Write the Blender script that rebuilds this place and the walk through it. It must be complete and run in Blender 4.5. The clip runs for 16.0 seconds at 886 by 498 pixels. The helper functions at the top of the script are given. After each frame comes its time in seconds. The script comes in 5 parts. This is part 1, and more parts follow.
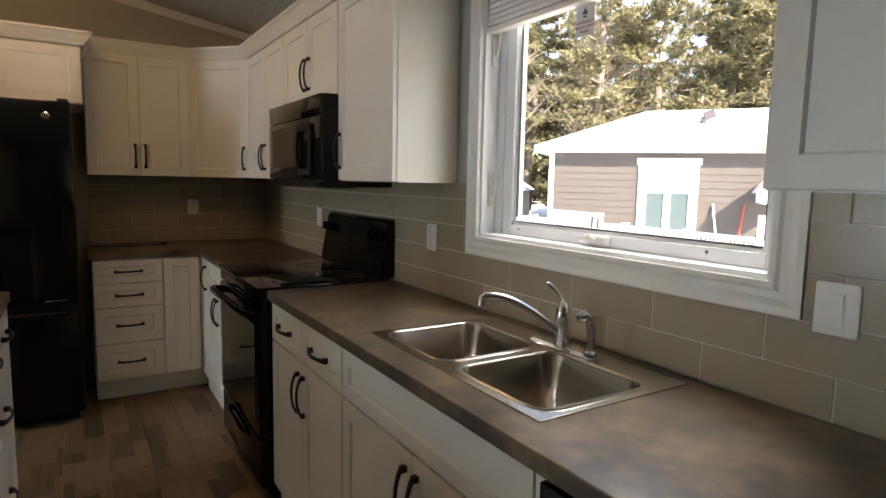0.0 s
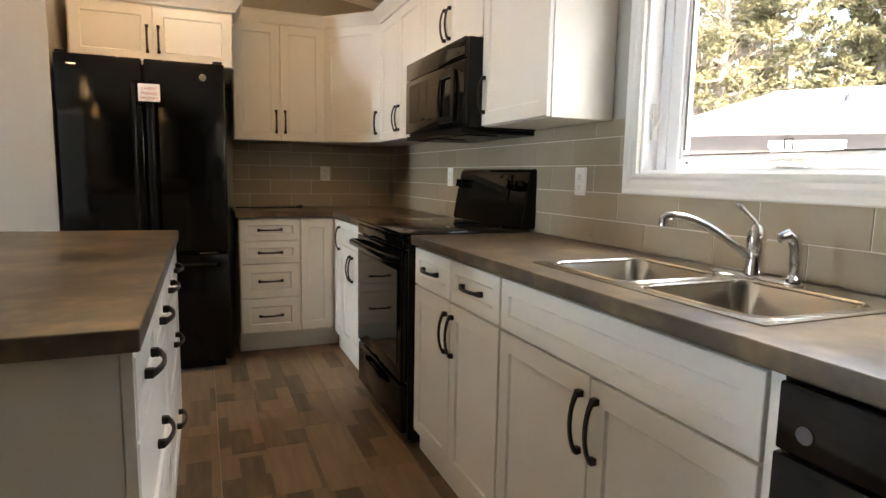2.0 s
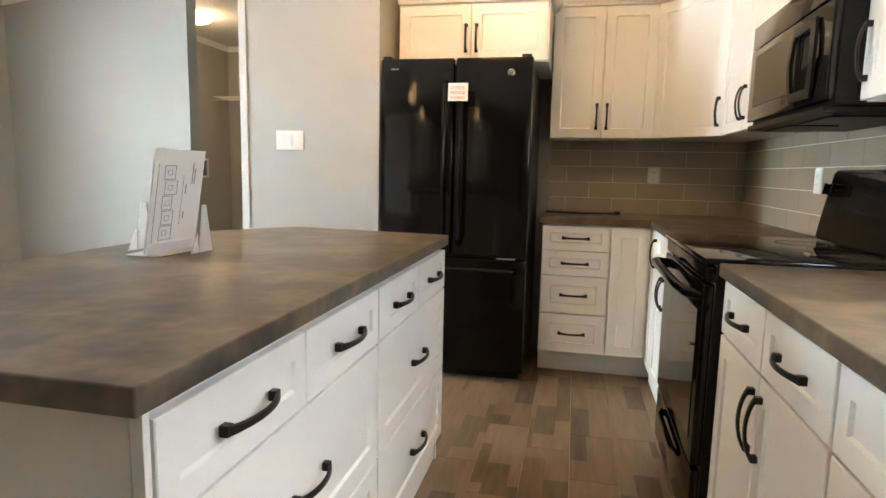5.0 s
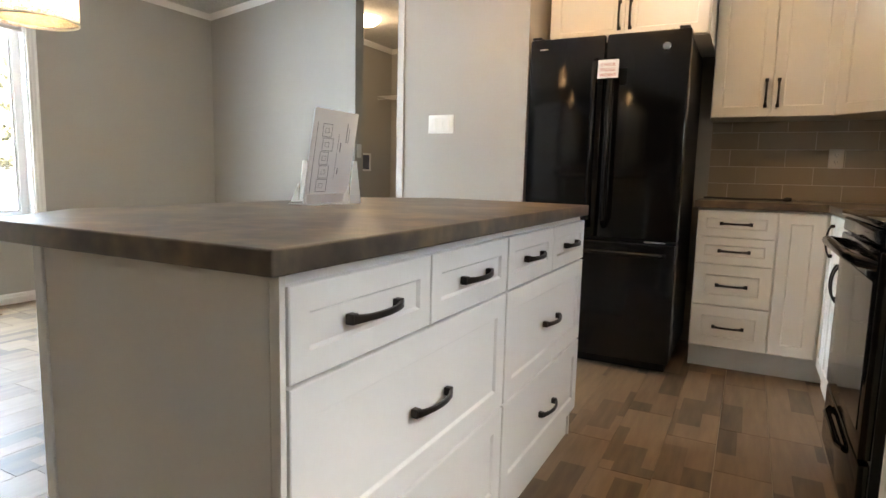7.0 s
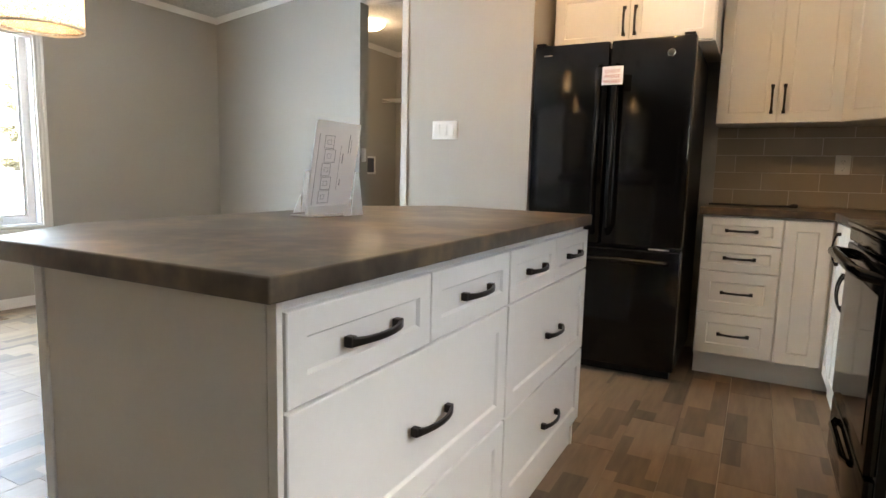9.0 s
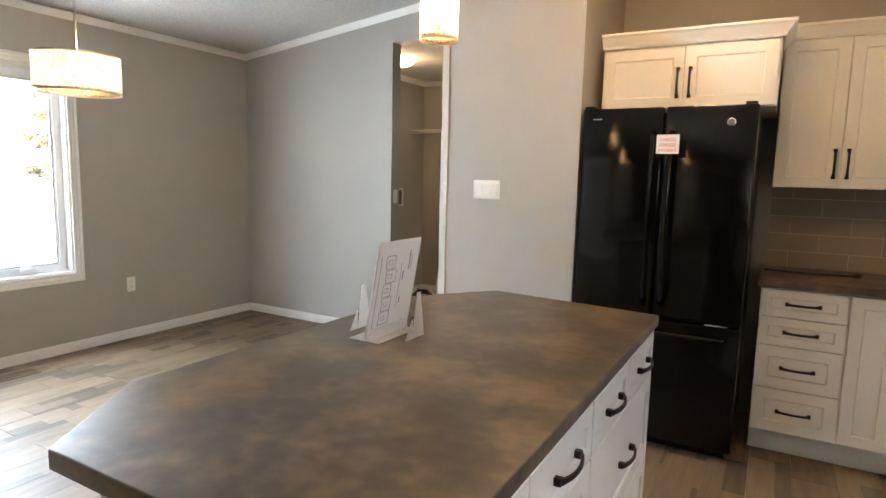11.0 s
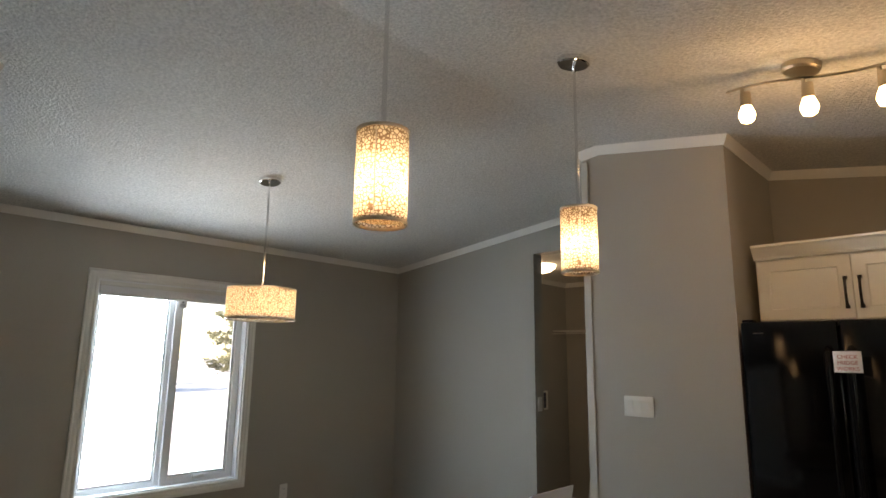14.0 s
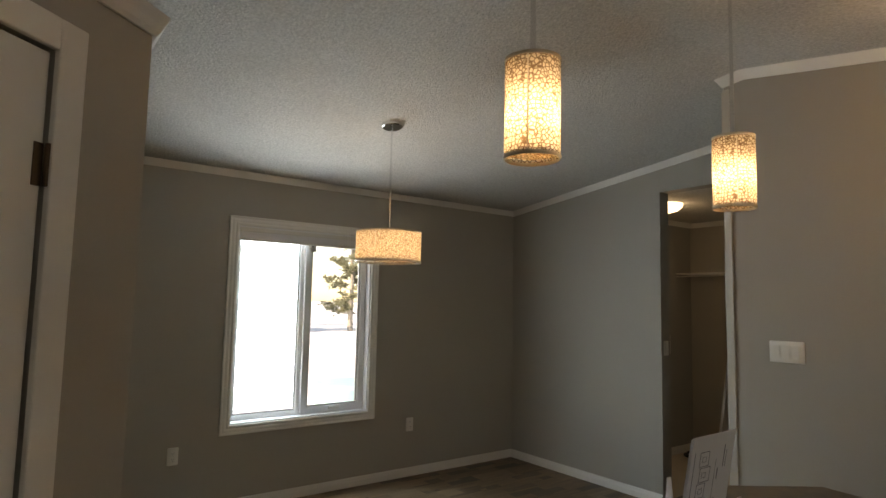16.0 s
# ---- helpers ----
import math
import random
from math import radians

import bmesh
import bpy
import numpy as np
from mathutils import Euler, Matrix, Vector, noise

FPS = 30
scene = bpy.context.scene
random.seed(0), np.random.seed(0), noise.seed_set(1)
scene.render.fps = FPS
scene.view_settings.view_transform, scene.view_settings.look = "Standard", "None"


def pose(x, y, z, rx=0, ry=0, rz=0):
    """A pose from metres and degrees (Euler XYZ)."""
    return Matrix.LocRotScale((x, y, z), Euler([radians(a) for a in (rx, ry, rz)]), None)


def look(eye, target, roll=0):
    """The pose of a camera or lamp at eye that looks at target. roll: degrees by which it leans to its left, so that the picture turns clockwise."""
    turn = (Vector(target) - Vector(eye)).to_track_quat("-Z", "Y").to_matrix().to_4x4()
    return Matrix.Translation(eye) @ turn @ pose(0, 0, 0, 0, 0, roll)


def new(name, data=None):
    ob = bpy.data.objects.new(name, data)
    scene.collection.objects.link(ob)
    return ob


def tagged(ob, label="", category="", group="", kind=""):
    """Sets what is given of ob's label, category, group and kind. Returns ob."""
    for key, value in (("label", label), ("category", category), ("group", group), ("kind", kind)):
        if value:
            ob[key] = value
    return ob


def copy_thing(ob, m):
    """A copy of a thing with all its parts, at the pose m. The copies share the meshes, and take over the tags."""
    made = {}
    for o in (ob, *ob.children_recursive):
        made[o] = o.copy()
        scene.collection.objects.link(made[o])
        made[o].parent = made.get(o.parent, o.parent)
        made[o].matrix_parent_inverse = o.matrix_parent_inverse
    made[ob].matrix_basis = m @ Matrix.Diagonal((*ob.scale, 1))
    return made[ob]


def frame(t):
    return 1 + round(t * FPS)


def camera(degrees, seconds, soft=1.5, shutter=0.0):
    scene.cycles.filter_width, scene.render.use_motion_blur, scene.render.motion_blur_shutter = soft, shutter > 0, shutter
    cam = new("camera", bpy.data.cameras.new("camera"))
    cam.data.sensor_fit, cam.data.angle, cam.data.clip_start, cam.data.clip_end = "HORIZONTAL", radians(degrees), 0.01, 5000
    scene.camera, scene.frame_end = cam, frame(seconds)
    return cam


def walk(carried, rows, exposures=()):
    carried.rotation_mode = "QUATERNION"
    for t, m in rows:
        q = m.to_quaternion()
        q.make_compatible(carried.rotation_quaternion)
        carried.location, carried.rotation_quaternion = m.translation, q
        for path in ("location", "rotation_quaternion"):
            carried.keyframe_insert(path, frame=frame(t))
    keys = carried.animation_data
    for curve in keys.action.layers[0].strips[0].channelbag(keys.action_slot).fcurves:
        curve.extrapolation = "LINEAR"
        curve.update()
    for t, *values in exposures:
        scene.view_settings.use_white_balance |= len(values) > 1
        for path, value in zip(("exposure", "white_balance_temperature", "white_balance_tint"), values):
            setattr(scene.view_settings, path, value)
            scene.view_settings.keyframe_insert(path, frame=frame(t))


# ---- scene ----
cam = camera(74.0, 16.0)
PATH = [
    (0, (0.33, 0.073, 1.368), (1.385, 1.757, 1.142), 1.2),
    (0.5, (0.292, 0.105, 1.346), (1.259, 1.841, 1.116), 1.2),
    (1, (0.266, 0.136, 1.281), (1.162, 1.909, 1.048), 1.2),
    (1.5, (0.223, 0.166, 1.227), (1.089, 1.953, 0.983), 1.1),
    (2, (0.198, 0.199, 1.158), (0.95, 2.036, 0.909), 1.0),
    (2.5, (0.229, 0.252, 1.155), (0.891, 2.123, 0.904), 1.1),
    (3, (0.348, 0.348, 1.193), (0.859, 2.266, 0.943), 0.9),
    (3.5, (0.425, 0.448, 1.214), (0.763, 2.403, 0.956), 1.1),
    (4, (0.475, 0.611, 1.231), (0.666, 2.585, 0.971), 1.2),
    (4.5, (0.52, 0.677, 1.215), (0.494, 2.659, 0.95), 1.1),
    (5, (0.564, 0.663, 1.158), (0.137, 2.599, 0.894), 1.2),
    (5.2, (0.571, 0.654, 1.136), (-0.003, 2.551, 0.87), 1.3),
    (7.3, (0.653, 0.635, 0.984), (-0.264, 2.394, 0.73), 1.4),
    (7.5, (0.662, 0.638, 0.959), (-0.257, 2.395, 0.701), 1.4),
    (8, (0.667, 0.623, 0.913), (-0.257, 2.379, 0.661), 1.5),
    (8.5, (0.657, 0.623, 0.934), (-0.274, 2.375, 0.682), 1.4),
    (9, (0.643, 0.647, 1.049), (-0.287, 2.4, 0.798), 1.4),
    (9.2, (0.638, 0.661, 1.106), (-0.289, 2.415, 0.855), 1.4),
    (11.3, (0.371, 0.726, 1.423), (-0.632, 2.439, 1.178), 1.4),
    (11.5, (0.331, 0.776, 1.452), (-0.768, 2.428, 1.203), 1.4),
    (12, (0.295, 0.817, 1.508), (-0.99, 2.33, 1.262), 1.5),
    (12.5, (0.309, 0.783, 1.513), (-1.035, 2.245, 1.277), 1.6),
    (13, (0.351, 0.716, 1.512), (-1.019, 2.17, 1.414), 1.3),
    (13.5, (0.393, 0.658, 1.526), (-0.97, 2.104, 1.747), 1.0),
    (14, (0.442, 0.663, 1.542), (-0.906, 2.093, 1.915), 0.8),
    (14.5, (0.481, 0.679, 1.544), (-0.875, 2.099, 1.925), 0.8),
    (15, (0.464, 0.636, 1.542), (-0.948, 1.999, 1.929), 1.0),
    (15.5, (0.415, 0.627, 1.543), (-1.067, 1.919, 1.911), 1.1),
    (16, (0.33, 0.594, 1.524), (-1.267, 1.785, 1.706), 1.2),
]
# exposure follows the clip's camera: dark at first, then opened up, and stopped down as it looks at the lamps
EXPOSURES = [(0.0, 1.74, 8700, 18), (0.5, 2.09, 8600, 18), (1.0, 2.48, 8550, 18), (1.5, 2.7, 8550, 18), (2.5, 2.97, 8550, 18), (3.5, 3.31, 8400, 18), (4.5, 3.41, 8200, 17), (5.0, 3.59, 8000, 16), (7.5, 3.27, 8050, 18), (9.0, 3.25, 8050, 18), (11.5, 3.1, 8250, 19), (12.5, 2.57, 8200, 17), (13.0, 2.05, 8200, 17), (13.5, 1.67, 8300, 18), (14.5, 1.47, 8350, 18), (16.0, 1.14, 9500, 18)]
walk(cam, [(t, look(eye, target, roll)) for t, eye, target, roll in PATH], EXPOSURES)

# ---- world, sun, large lights ----
SUN_EL, SUN_AZ = 32.0, 183.0            # degrees; azimuth from +y towards +x
world = bpy.data.worlds.new("world")
scene.world = world
world.use_nodes = True
_n = world.node_tree.nodes
_sky = _n.new("ShaderNodeTexSky")
_sky.sky_type = "NISHITA"
_sky.sun_disc = False
_sky.dust_density, _sky.ozone_density = 0.3, 2.0
_sky.sun_elevation = radians(SUN_EL)
_sky.sun_rotation = radians(SUN_AZ)
world.node_tree.links.new(_sky.outputs[0], _n["Background"].inputs[0])
_n["Background"].inputs[1].default_value = 0.15


def lamp(name, kind, m, energy, color=(1, 1, 1), **more):
    data = bpy.data.lights.new(name, kind)
    data.energy, data.color = energy, color
    if kind == "SUN":
        data.angle = more["angle"]
    if kind == "AREA":
        data.shape, data.size, data.size_y = "RECTANGLE", more["size"], more["size_y"]
    if kind == "POINT":
        data.shadow_soft_size = more["soft"]
    ob = new(name, data)
    ob.matrix_world = m
    return ob


_a, _e = radians(SUN_AZ), radians(SUN_EL)
lamp("sun", "SUN", look((math.sin(_a) * math.cos(_e) * 30, math.cos(_a) * math.cos(_e) * 30, math.sin(_e) * 30), (0, 0, 0)), 5.0, (1, 0.95, 0.88), angle=0.009)
# added lamps for the sky's light at the two windows, just above them outside
lamp("window_light_east", "AREA", look((2.25, 1.28, 2.75), (0.9, 1.28, 1.1)), 17.0, (0.80, 0.90, 1.0), size=1.2, size_y=0.9)
lamp("window_light_west", "AREA", look((-4.95, 2.56, 2.75), (-3.2, 2.56, 0.7)), 15.0, (0.48, 0.72, 1.0), size=1.5, size_y=1.1)
# added panel lamp behind the left pane: whitens its view and fills the room
lamp("window_light_west", "AREA", look((-4.235, 2.30, 1.33), (-2.0, 2.30, 1.33)), 11.0, (0.52, 0.75, 1.0), size=0.50, size_y=1.30)

# ---- materials ----
def mat(name, color, rough=0.5, metal=0.0, var=0.0, var_scale=3.0, grain=0.0, grain_scale=200.0, bump=0.0, bump_scale=120.0, coat=0.0, spec=0.5, stretch=(1, 1, 1), obj_var=0.0, rough_var=0.0, bump_depth=0.002):
    """A surface with variation at two scales, fine relief and uneven gloss."""
    m = bpy.data.materials.new(name)
    m.use_nodes = True
    nt = m.node_tree
    N, L = nt.nodes, nt.links
    p = N["Principled BSDF"]
    p.inputs["Roughness"].default_value = rough
    p.inputs["Metallic"].default_value = metal
    p.inputs["Coat Weight"].default_value = coat
    p.inputs["Specular IOR Level"].default_value = spec
    p.inputs["Base Color"].default_value = (*color, 1)
    tc, mp = N.new("ShaderNodeTexCoord"), N.new("ShaderNodeMapping")
    L.new(tc.outputs["Object"], mp.inputs[0])
    mp.inputs["Scale"].default_value = stretch

    if obj_var:                            # each piece takes its own stretch of the pattern
        oi, sc, off = N.new("ShaderNodeObjectInfo"), N.new("ShaderNodeMath"), N.new("ShaderNodeVectorMath")
        sc.operation, sc.inputs[1].default_value, off.operation = "MULTIPLY", 37.0, "ADD"
        L.new(oi.outputs["Random"], sc.inputs[0])
        L.new(tc.outputs["Object"], off.inputs[0])
        L.new(sc.outputs[0], off.inputs[1])
        L.new(off.outputs[0], mp.inputs[0])

    def noise_tex(scale, detail=4.0):
        t = N.new("ShaderNodeTexNoise")
        t.inputs["Scale"].default_value, t.inputs["Detail"].default_value = scale, detail
        L.new(mp.outputs[0], t.inputs["Vector"])
        return t

    def scaled(value, lo, hi):
        r = N.new("ShaderNodeMapRange")
        r.inputs["To Min"].default_value, r.inputs["To Max"].default_value = lo, hi
        L.new(value, r.inputs["Value"])
        return r.outputs[0]

    factors = []
    if var:
        factors.append(scaled(noise_tex(var_scale).outputs[0], 1 - 2 * var, 1 + 2 * var))
    if grain:
        factors.append(scaled(noise_tex(grain_scale).outputs[0], 1 - 2 * grain, 1 + 2 * grain))
    if obj_var:
        oi = N.new("ShaderNodeObjectInfo")
        factors.append(scaled(oi.outputs["Random"], 1 - obj_var, 1 + obj_var))
    if factors:
        f = factors[0]
        for g in factors[1:]:
            q = N.new("ShaderNodeMath")
            q.operation = "MULTIPLY"
            L.new(f, q.inputs[0])
            L.new(g, q.inputs[1])
            f = q.outputs[0]
        v = N.new("ShaderNodeVectorMath")
        v.operation = "SCALE"
        v.inputs[0].default_value = color
        L.new(f, v.inputs["Scale"])
        L.new(v.outputs[0], p.inputs["Base Color"])
    if rough_var:
        L.new(scaled(noise_tex(9.0).outputs[0], max(0.02, rough - rough_var), rough + rough_var), p.inputs["Roughness"])
    if bump:
        b = N.new("ShaderNodeBump")
        b.inputs["Strength"].default_value, b.inputs["Distance"].default_value = bump, bump_depth
        L.new(noise_tex(bump_scale, 3.0).outputs[0], b.inputs["Height"])
        L.new(b.outputs[0], p.inputs["Normal"])
    return m


def glow(name, color, strength):
    m = bpy.data.materials.new(name)
    m.use_nodes = True
    p = m.node_tree.nodes["Principled BSDF"]
    p.inputs["Base Color"].default_value = (*color, 1)
    p.inputs["Emission Color"].default_value = (*color, 1)
    p.inputs["Emission Strength"].default_value = strength
    return m


M_wall = mat("greige_wall_paint", (0.400, 0.378, 0.334), 0.6, var=0.02, var_scale=1.5, grain=0.015, grain_scale=90, bump=0.15, bump_scale=260)
# ceiling: the strong grain paints the stipple's fine shade into the colour, besides its bump
M_ceiling = mat("stippled_ceiling", (0.62, 0.61, 0.58), 0.85, var=0.02, grain=0.22, grain_scale=75, bump=1.0, bump_scale=85, bump_depth=0.009)
M_trim = mat("white_trim_paint", (0.80, 0.79, 0.75), 0.4, var=0.02, bump=0.04, bump_scale=200, rough_var=0.06)
M_batten = mat("pale_greige_batten", (0.56, 0.54, 0.49), 0.5, var=0.02, bump=0.04, bump_scale=200)
M_cab = mat("white_cabinet_paint", (0.80, 0.782, 0.725), 0.38, var=0.02, var_scale=4, grain=0.01, grain_scale=60, bump=0.03, bump_scale=160, rough_var=0.06)
M_side = mat("island_side_panel", (0.74, 0.70, 0.62), 0.5, var=0.02, grain=0.01, grain_scale=80, bump=0.05, bump_scale=200)
M_black = mat("black_gloss_enamel", (0.003, 0.003, 0.0035), 0.12, var=0.1, bump=0.04, bump_scale=12, rough_var=0.04, spec=0.35)
M_blackside = mat("black_textured_side", (0.005, 0.005, 0.006), 0.4, bump=0.4, bump_scale=400, spec=0.3)
M_glassblack = mat("black_oven_glass", (0.010, 0.010, 0.010), 0.05, rough_var=0.02)
M_handle = mat("oil_rubbed_handle", (0.020, 0.017, 0.015), 0.36, metal=0.5, grain=0.1, grain_scale=300, rough_var=0.08)
M_chrome = mat("chrome", (0.80, 0.80, 0.80), 0.08, metal=1.0, rough_var=0.03)
M_nickel = mat("brushed_nickel", (0.60, 0.53, 0.43), 0.33, metal=1.0, grain=0.04, grain_scale=260, rough_var=0.04)
M_steel = mat("brushed_steel", (0.48, 0.45, 0.40), 0.24, metal=1.0, var=0.02, var_scale=8, rough_var=0.02)
M_plastic = mat("white_plastic", (0.78, 0.77, 0.73), 0.35, var=0.01)
M_vinyl = mat("white_window_vinyl", (0.84, 0.85, 0.86), 0.32, var=0.015, rough_var=0.05)
M_grout = mat("pale_grout", (0.64, 0.58, 0.49), 0.9, grain=0.06, grain_scale=300)
M_tile = mat("warm_grey_tile", (0.355, 0.300, 0.222), 0.22, var=0.03, var_scale=6, grain=0.02, grain_scale=80, obj_var=0.05, rough_var=0.02)
M_paper = mat("white_paper", (0.82, 0.82, 0.83), 0.6, var=0.01)
M_ink = mat("grey_ink", (0.10, 0.10, 0.12), 0.7)
M_red = mat("red_ink", (0.45, 0.08, 0.06), 0.7)
M_brown = mat("brown_metal_register", (0.085, 0.048, 0.022), 0.5, grain=0.1)
M_siding = mat("dark_grey_siding", (0.105, 0.098, 0.098), 0.6, var=0.03, grain=0.05, grain_scale=30)
M_roof = mat("snowy_white_roof", (0.80, 0.80, 0.82), 0.6, var=0.03, bump=0.4, bump_scale=8)
M_snow = mat("snow_ground", (0.74, 0.76, 0.80), 0.7, var=0.05, var_scale=0.4, grain=0.03, grain_scale=8, bump=0.6, bump_scale=5)
M_bark = mat("grey_bark", (0.34, 0.31, 0.27), 0.9, var=0.15, bump=0.8, bump_scale=20)
M_needles = mat("pine_needles", (0.27, 0.265, 0.165), 0.6, var=0.2, var_scale=1.2, grain=0.1, grain_scale=6)


def leaf_light(m, share):
    """Lets a share of the light through thin leaves."""
    nt = m.node_tree
    p, out, tr, mx = nt.nodes["Principled BSDF"], nt.nodes["Material Output"], nt.nodes.new("ShaderNodeBsdfTranslucent"), nt.nodes.new("ShaderNodeMixShader")
    nt.links.new(p.inputs["Base Color"].links[0].from_socket, tr.inputs[0])
    mx.inputs[0].default_value = share
    nt.links.new(p.outputs[0], mx.inputs[1])
    nt.links.new(tr.outputs[0], mx.inputs[2])
    nt.links.new(mx.outputs[0], out.inputs[0])


leaf_light(M_needles, 0.4)
M_teal = mat("turquoise_cover", (0.30, 0.52, 0.54), 0.5, var=0.05)
M_rubber = mat("black_rubber_hose", (0.02, 0.018, 0.016), 0.5)
M_bulb = glow("frosted_bulb", (1.0, 0.85, 0.64), 25.0)
M_bulb_small = glow("small_frosted_bulb", (1.0, 0.85, 0.64), 17.0)
M_spot = glow("lit_frosted_shade", (1.0, 0.72, 0.38), 6.0)


def counter_material():
    m = mat("mottled_brown_laminate", (0.08, 0.065, 0.053), 0.34, rough_var=0.03, spec=0.4, bump=0.08, bump_scale=140)
    nt = m.node_tree
    N, L = nt.nodes, nt.links
    p = N["Principled BSDF"]
    tc = N.new("ShaderNodeTexCoord")
    t1, t2, add, ramp = N.new("ShaderNodeTexNoise"), N.new("ShaderNodeTexNoise"), N.new("ShaderNodeMath"), N.new("ShaderNodeValToRGB")
    for t, s, d in ((t1, 5.5, 3.0), (t2, 26.0, 4.0)):
        t.inputs["Scale"].default_value, t.inputs["Detail"].default_value = s, d
        L.new(tc.outputs["Object"], t.inputs["Vector"])
    add.operation = "MULTIPLY_ADD"
    add.inputs[1].default_value = 0.35
    L.new(t2.outputs[0], add.inputs[0])
    L.new(t1.outputs[0], add.inputs[2])
    e = ramp.color_ramp.elements
    e[0].position, e[0].color = 0.46, (0.058, 0.047, 0.037, 1)
    e[1].position, e[1].color = 0.90, (0.235, 0.165, 0.098, 1)
    e.new(0.64).color = (0.098, 0.077, 0.057, 1)
    L.new(add.outputs[0], ramp.inputs[0])
    L.new(ramp.outputs[0], p.inputs["Base Color"])
    return m


def floor_material():
    """Weathered wood print: boards differ as wholes and along their length; darker worn blocks within."""
    m = bpy.data.materials.new("weathered_plank")
    m.use_nodes = True
    nt = m.node_tree
    N, L = nt.nodes, nt.links
    p = N["Principled BSDF"]
    oi, tc, off, mp = N.new("ShaderNodeObjectInfo"), N.new("ShaderNodeTexCoord"), N.new("ShaderNodeVectorMath"), N.new("ShaderNodeMapping")
    sc = N.new("ShaderNodeMath")
    sc.operation, sc.inputs[1].default_value = "MULTIPLY", 37.0
    L.new(oi.outputs["Random"], sc.inputs[0])
    off.operation = "ADD"
    L.new(tc.outputs["Object"], off.inputs[0])
    L.new(sc.outputs[0], off.inputs[1])
    L.new(off.outputs[0], mp.inputs[0])
    mp.inputs["Scale"].default_value = (11, 1, 1.6)
    fine = N.new("ShaderNodeTexNoise")
    fine.inputs["Scale"].default_value, fine.inputs["Detail"].default_value = 3.0, 7.0
    L.new(mp.outputs[0], fine.inputs["Vector"])
    sep, com, brick = N.new("ShaderNodeSeparateXYZ"), N.new("ShaderNodeCombineXYZ"), N.new("ShaderNodeTexBrick")
    L.new(off.outputs[0], sep.inputs[0])
    L.new(sep.outputs[2], com.inputs[0])
    L.new(sep.outputs[0], com.inputs[1])
    L.new(com.outputs[0], brick.inputs["Vector"])
    brick.inputs["Scale"].default_value = 1.0
    brick.inputs["Brick Width"].default_value, brick.inputs["Row Height"].default_value = 0.33, 0.0918
    brick.inputs["Mortar Size"].default_value = 0.0
    brick.inputs["Color1"].default_value, brick.inputs["Color2"].default_value = (0, 0, 0, 1), (1, 1, 1, 1)
    ramp = N.new("ShaderNodeValToRGB")
    e = ramp.color_ramp.elements
    e[0].position, e[0].color = 0.25, (0.082, 0.056, 0.036, 1)
    e[1].position, e[1].color = 0.75, (0.270, 0.188, 0.118, 1)
    e.new(0.50).color = (0.175, 0.119, 0.073, 1)
    dark = N.new("ShaderNodeMapRange")     # about a quarter of the short blocks are worn darker
    dark.inputs["From Min"].default_value, dark.inputs["From Max"].default_value = 0.66, 0.80
    dark.inputs["To Min"].default_value, dark.inputs["To Max"].default_value = 1.0, 0.0
    L.new(brick.outputs["Color"], dark.inputs["Value"])
    total = None
    for value, weight in ((fine.outputs[0], 0.46), (dark.outputs[0], 0.27), (oi.outputs["Random"], 0.17)):
        q = N.new("ShaderNodeMath")
        q.operation, q.inputs[1].default_value = "MULTIPLY_ADD", weight
        L.new(value, q.inputs[0])
        if total:
            L.new(total, q.inputs[2])
        else:
            q.inputs[2].default_value = 0.0
        total = q.outputs[0]
    L.new(total, ramp.inputs[0])
    L.new(ramp.outputs[0], p.inputs["Base Color"])
    p.inputs["Roughness"].default_value = 0.46
    b = N.new("ShaderNodeBump")
    b.inputs["Strength"].default_value, b.inputs["Distance"].default_value = 0.25, 0.001
    L.new(fine.outputs[0], b.inputs["Height"])
    L.new(b.outputs[0], p.inputs["Normal"])
    return m


def glass_material(name="window_glass"):
    m = bpy.data.materials.new(name)
    m.use_nodes = True
    p = m.node_tree.nodes["Principled BSDF"]
    p.inputs["Base Color"].default_value = (0.97, 0.98, 0.98, 1)
    p.inputs["Transmission Weight"].default_value = 1.0
    p.inputs["Roughness"].default_value = 0.0
    p.inputs["IOR"].default_value = 1.05
    return m


def acrylic_material():
    m = glass_material("clear_acrylic")
    p = m.node_tree.nodes["Principled BSDF"]
    p.inputs["IOR"].default_value, p.inputs["Roughness"].default_value, p.inputs["Transmission Weight"].default_value = 1.1, 0.35, 0.72
    return m


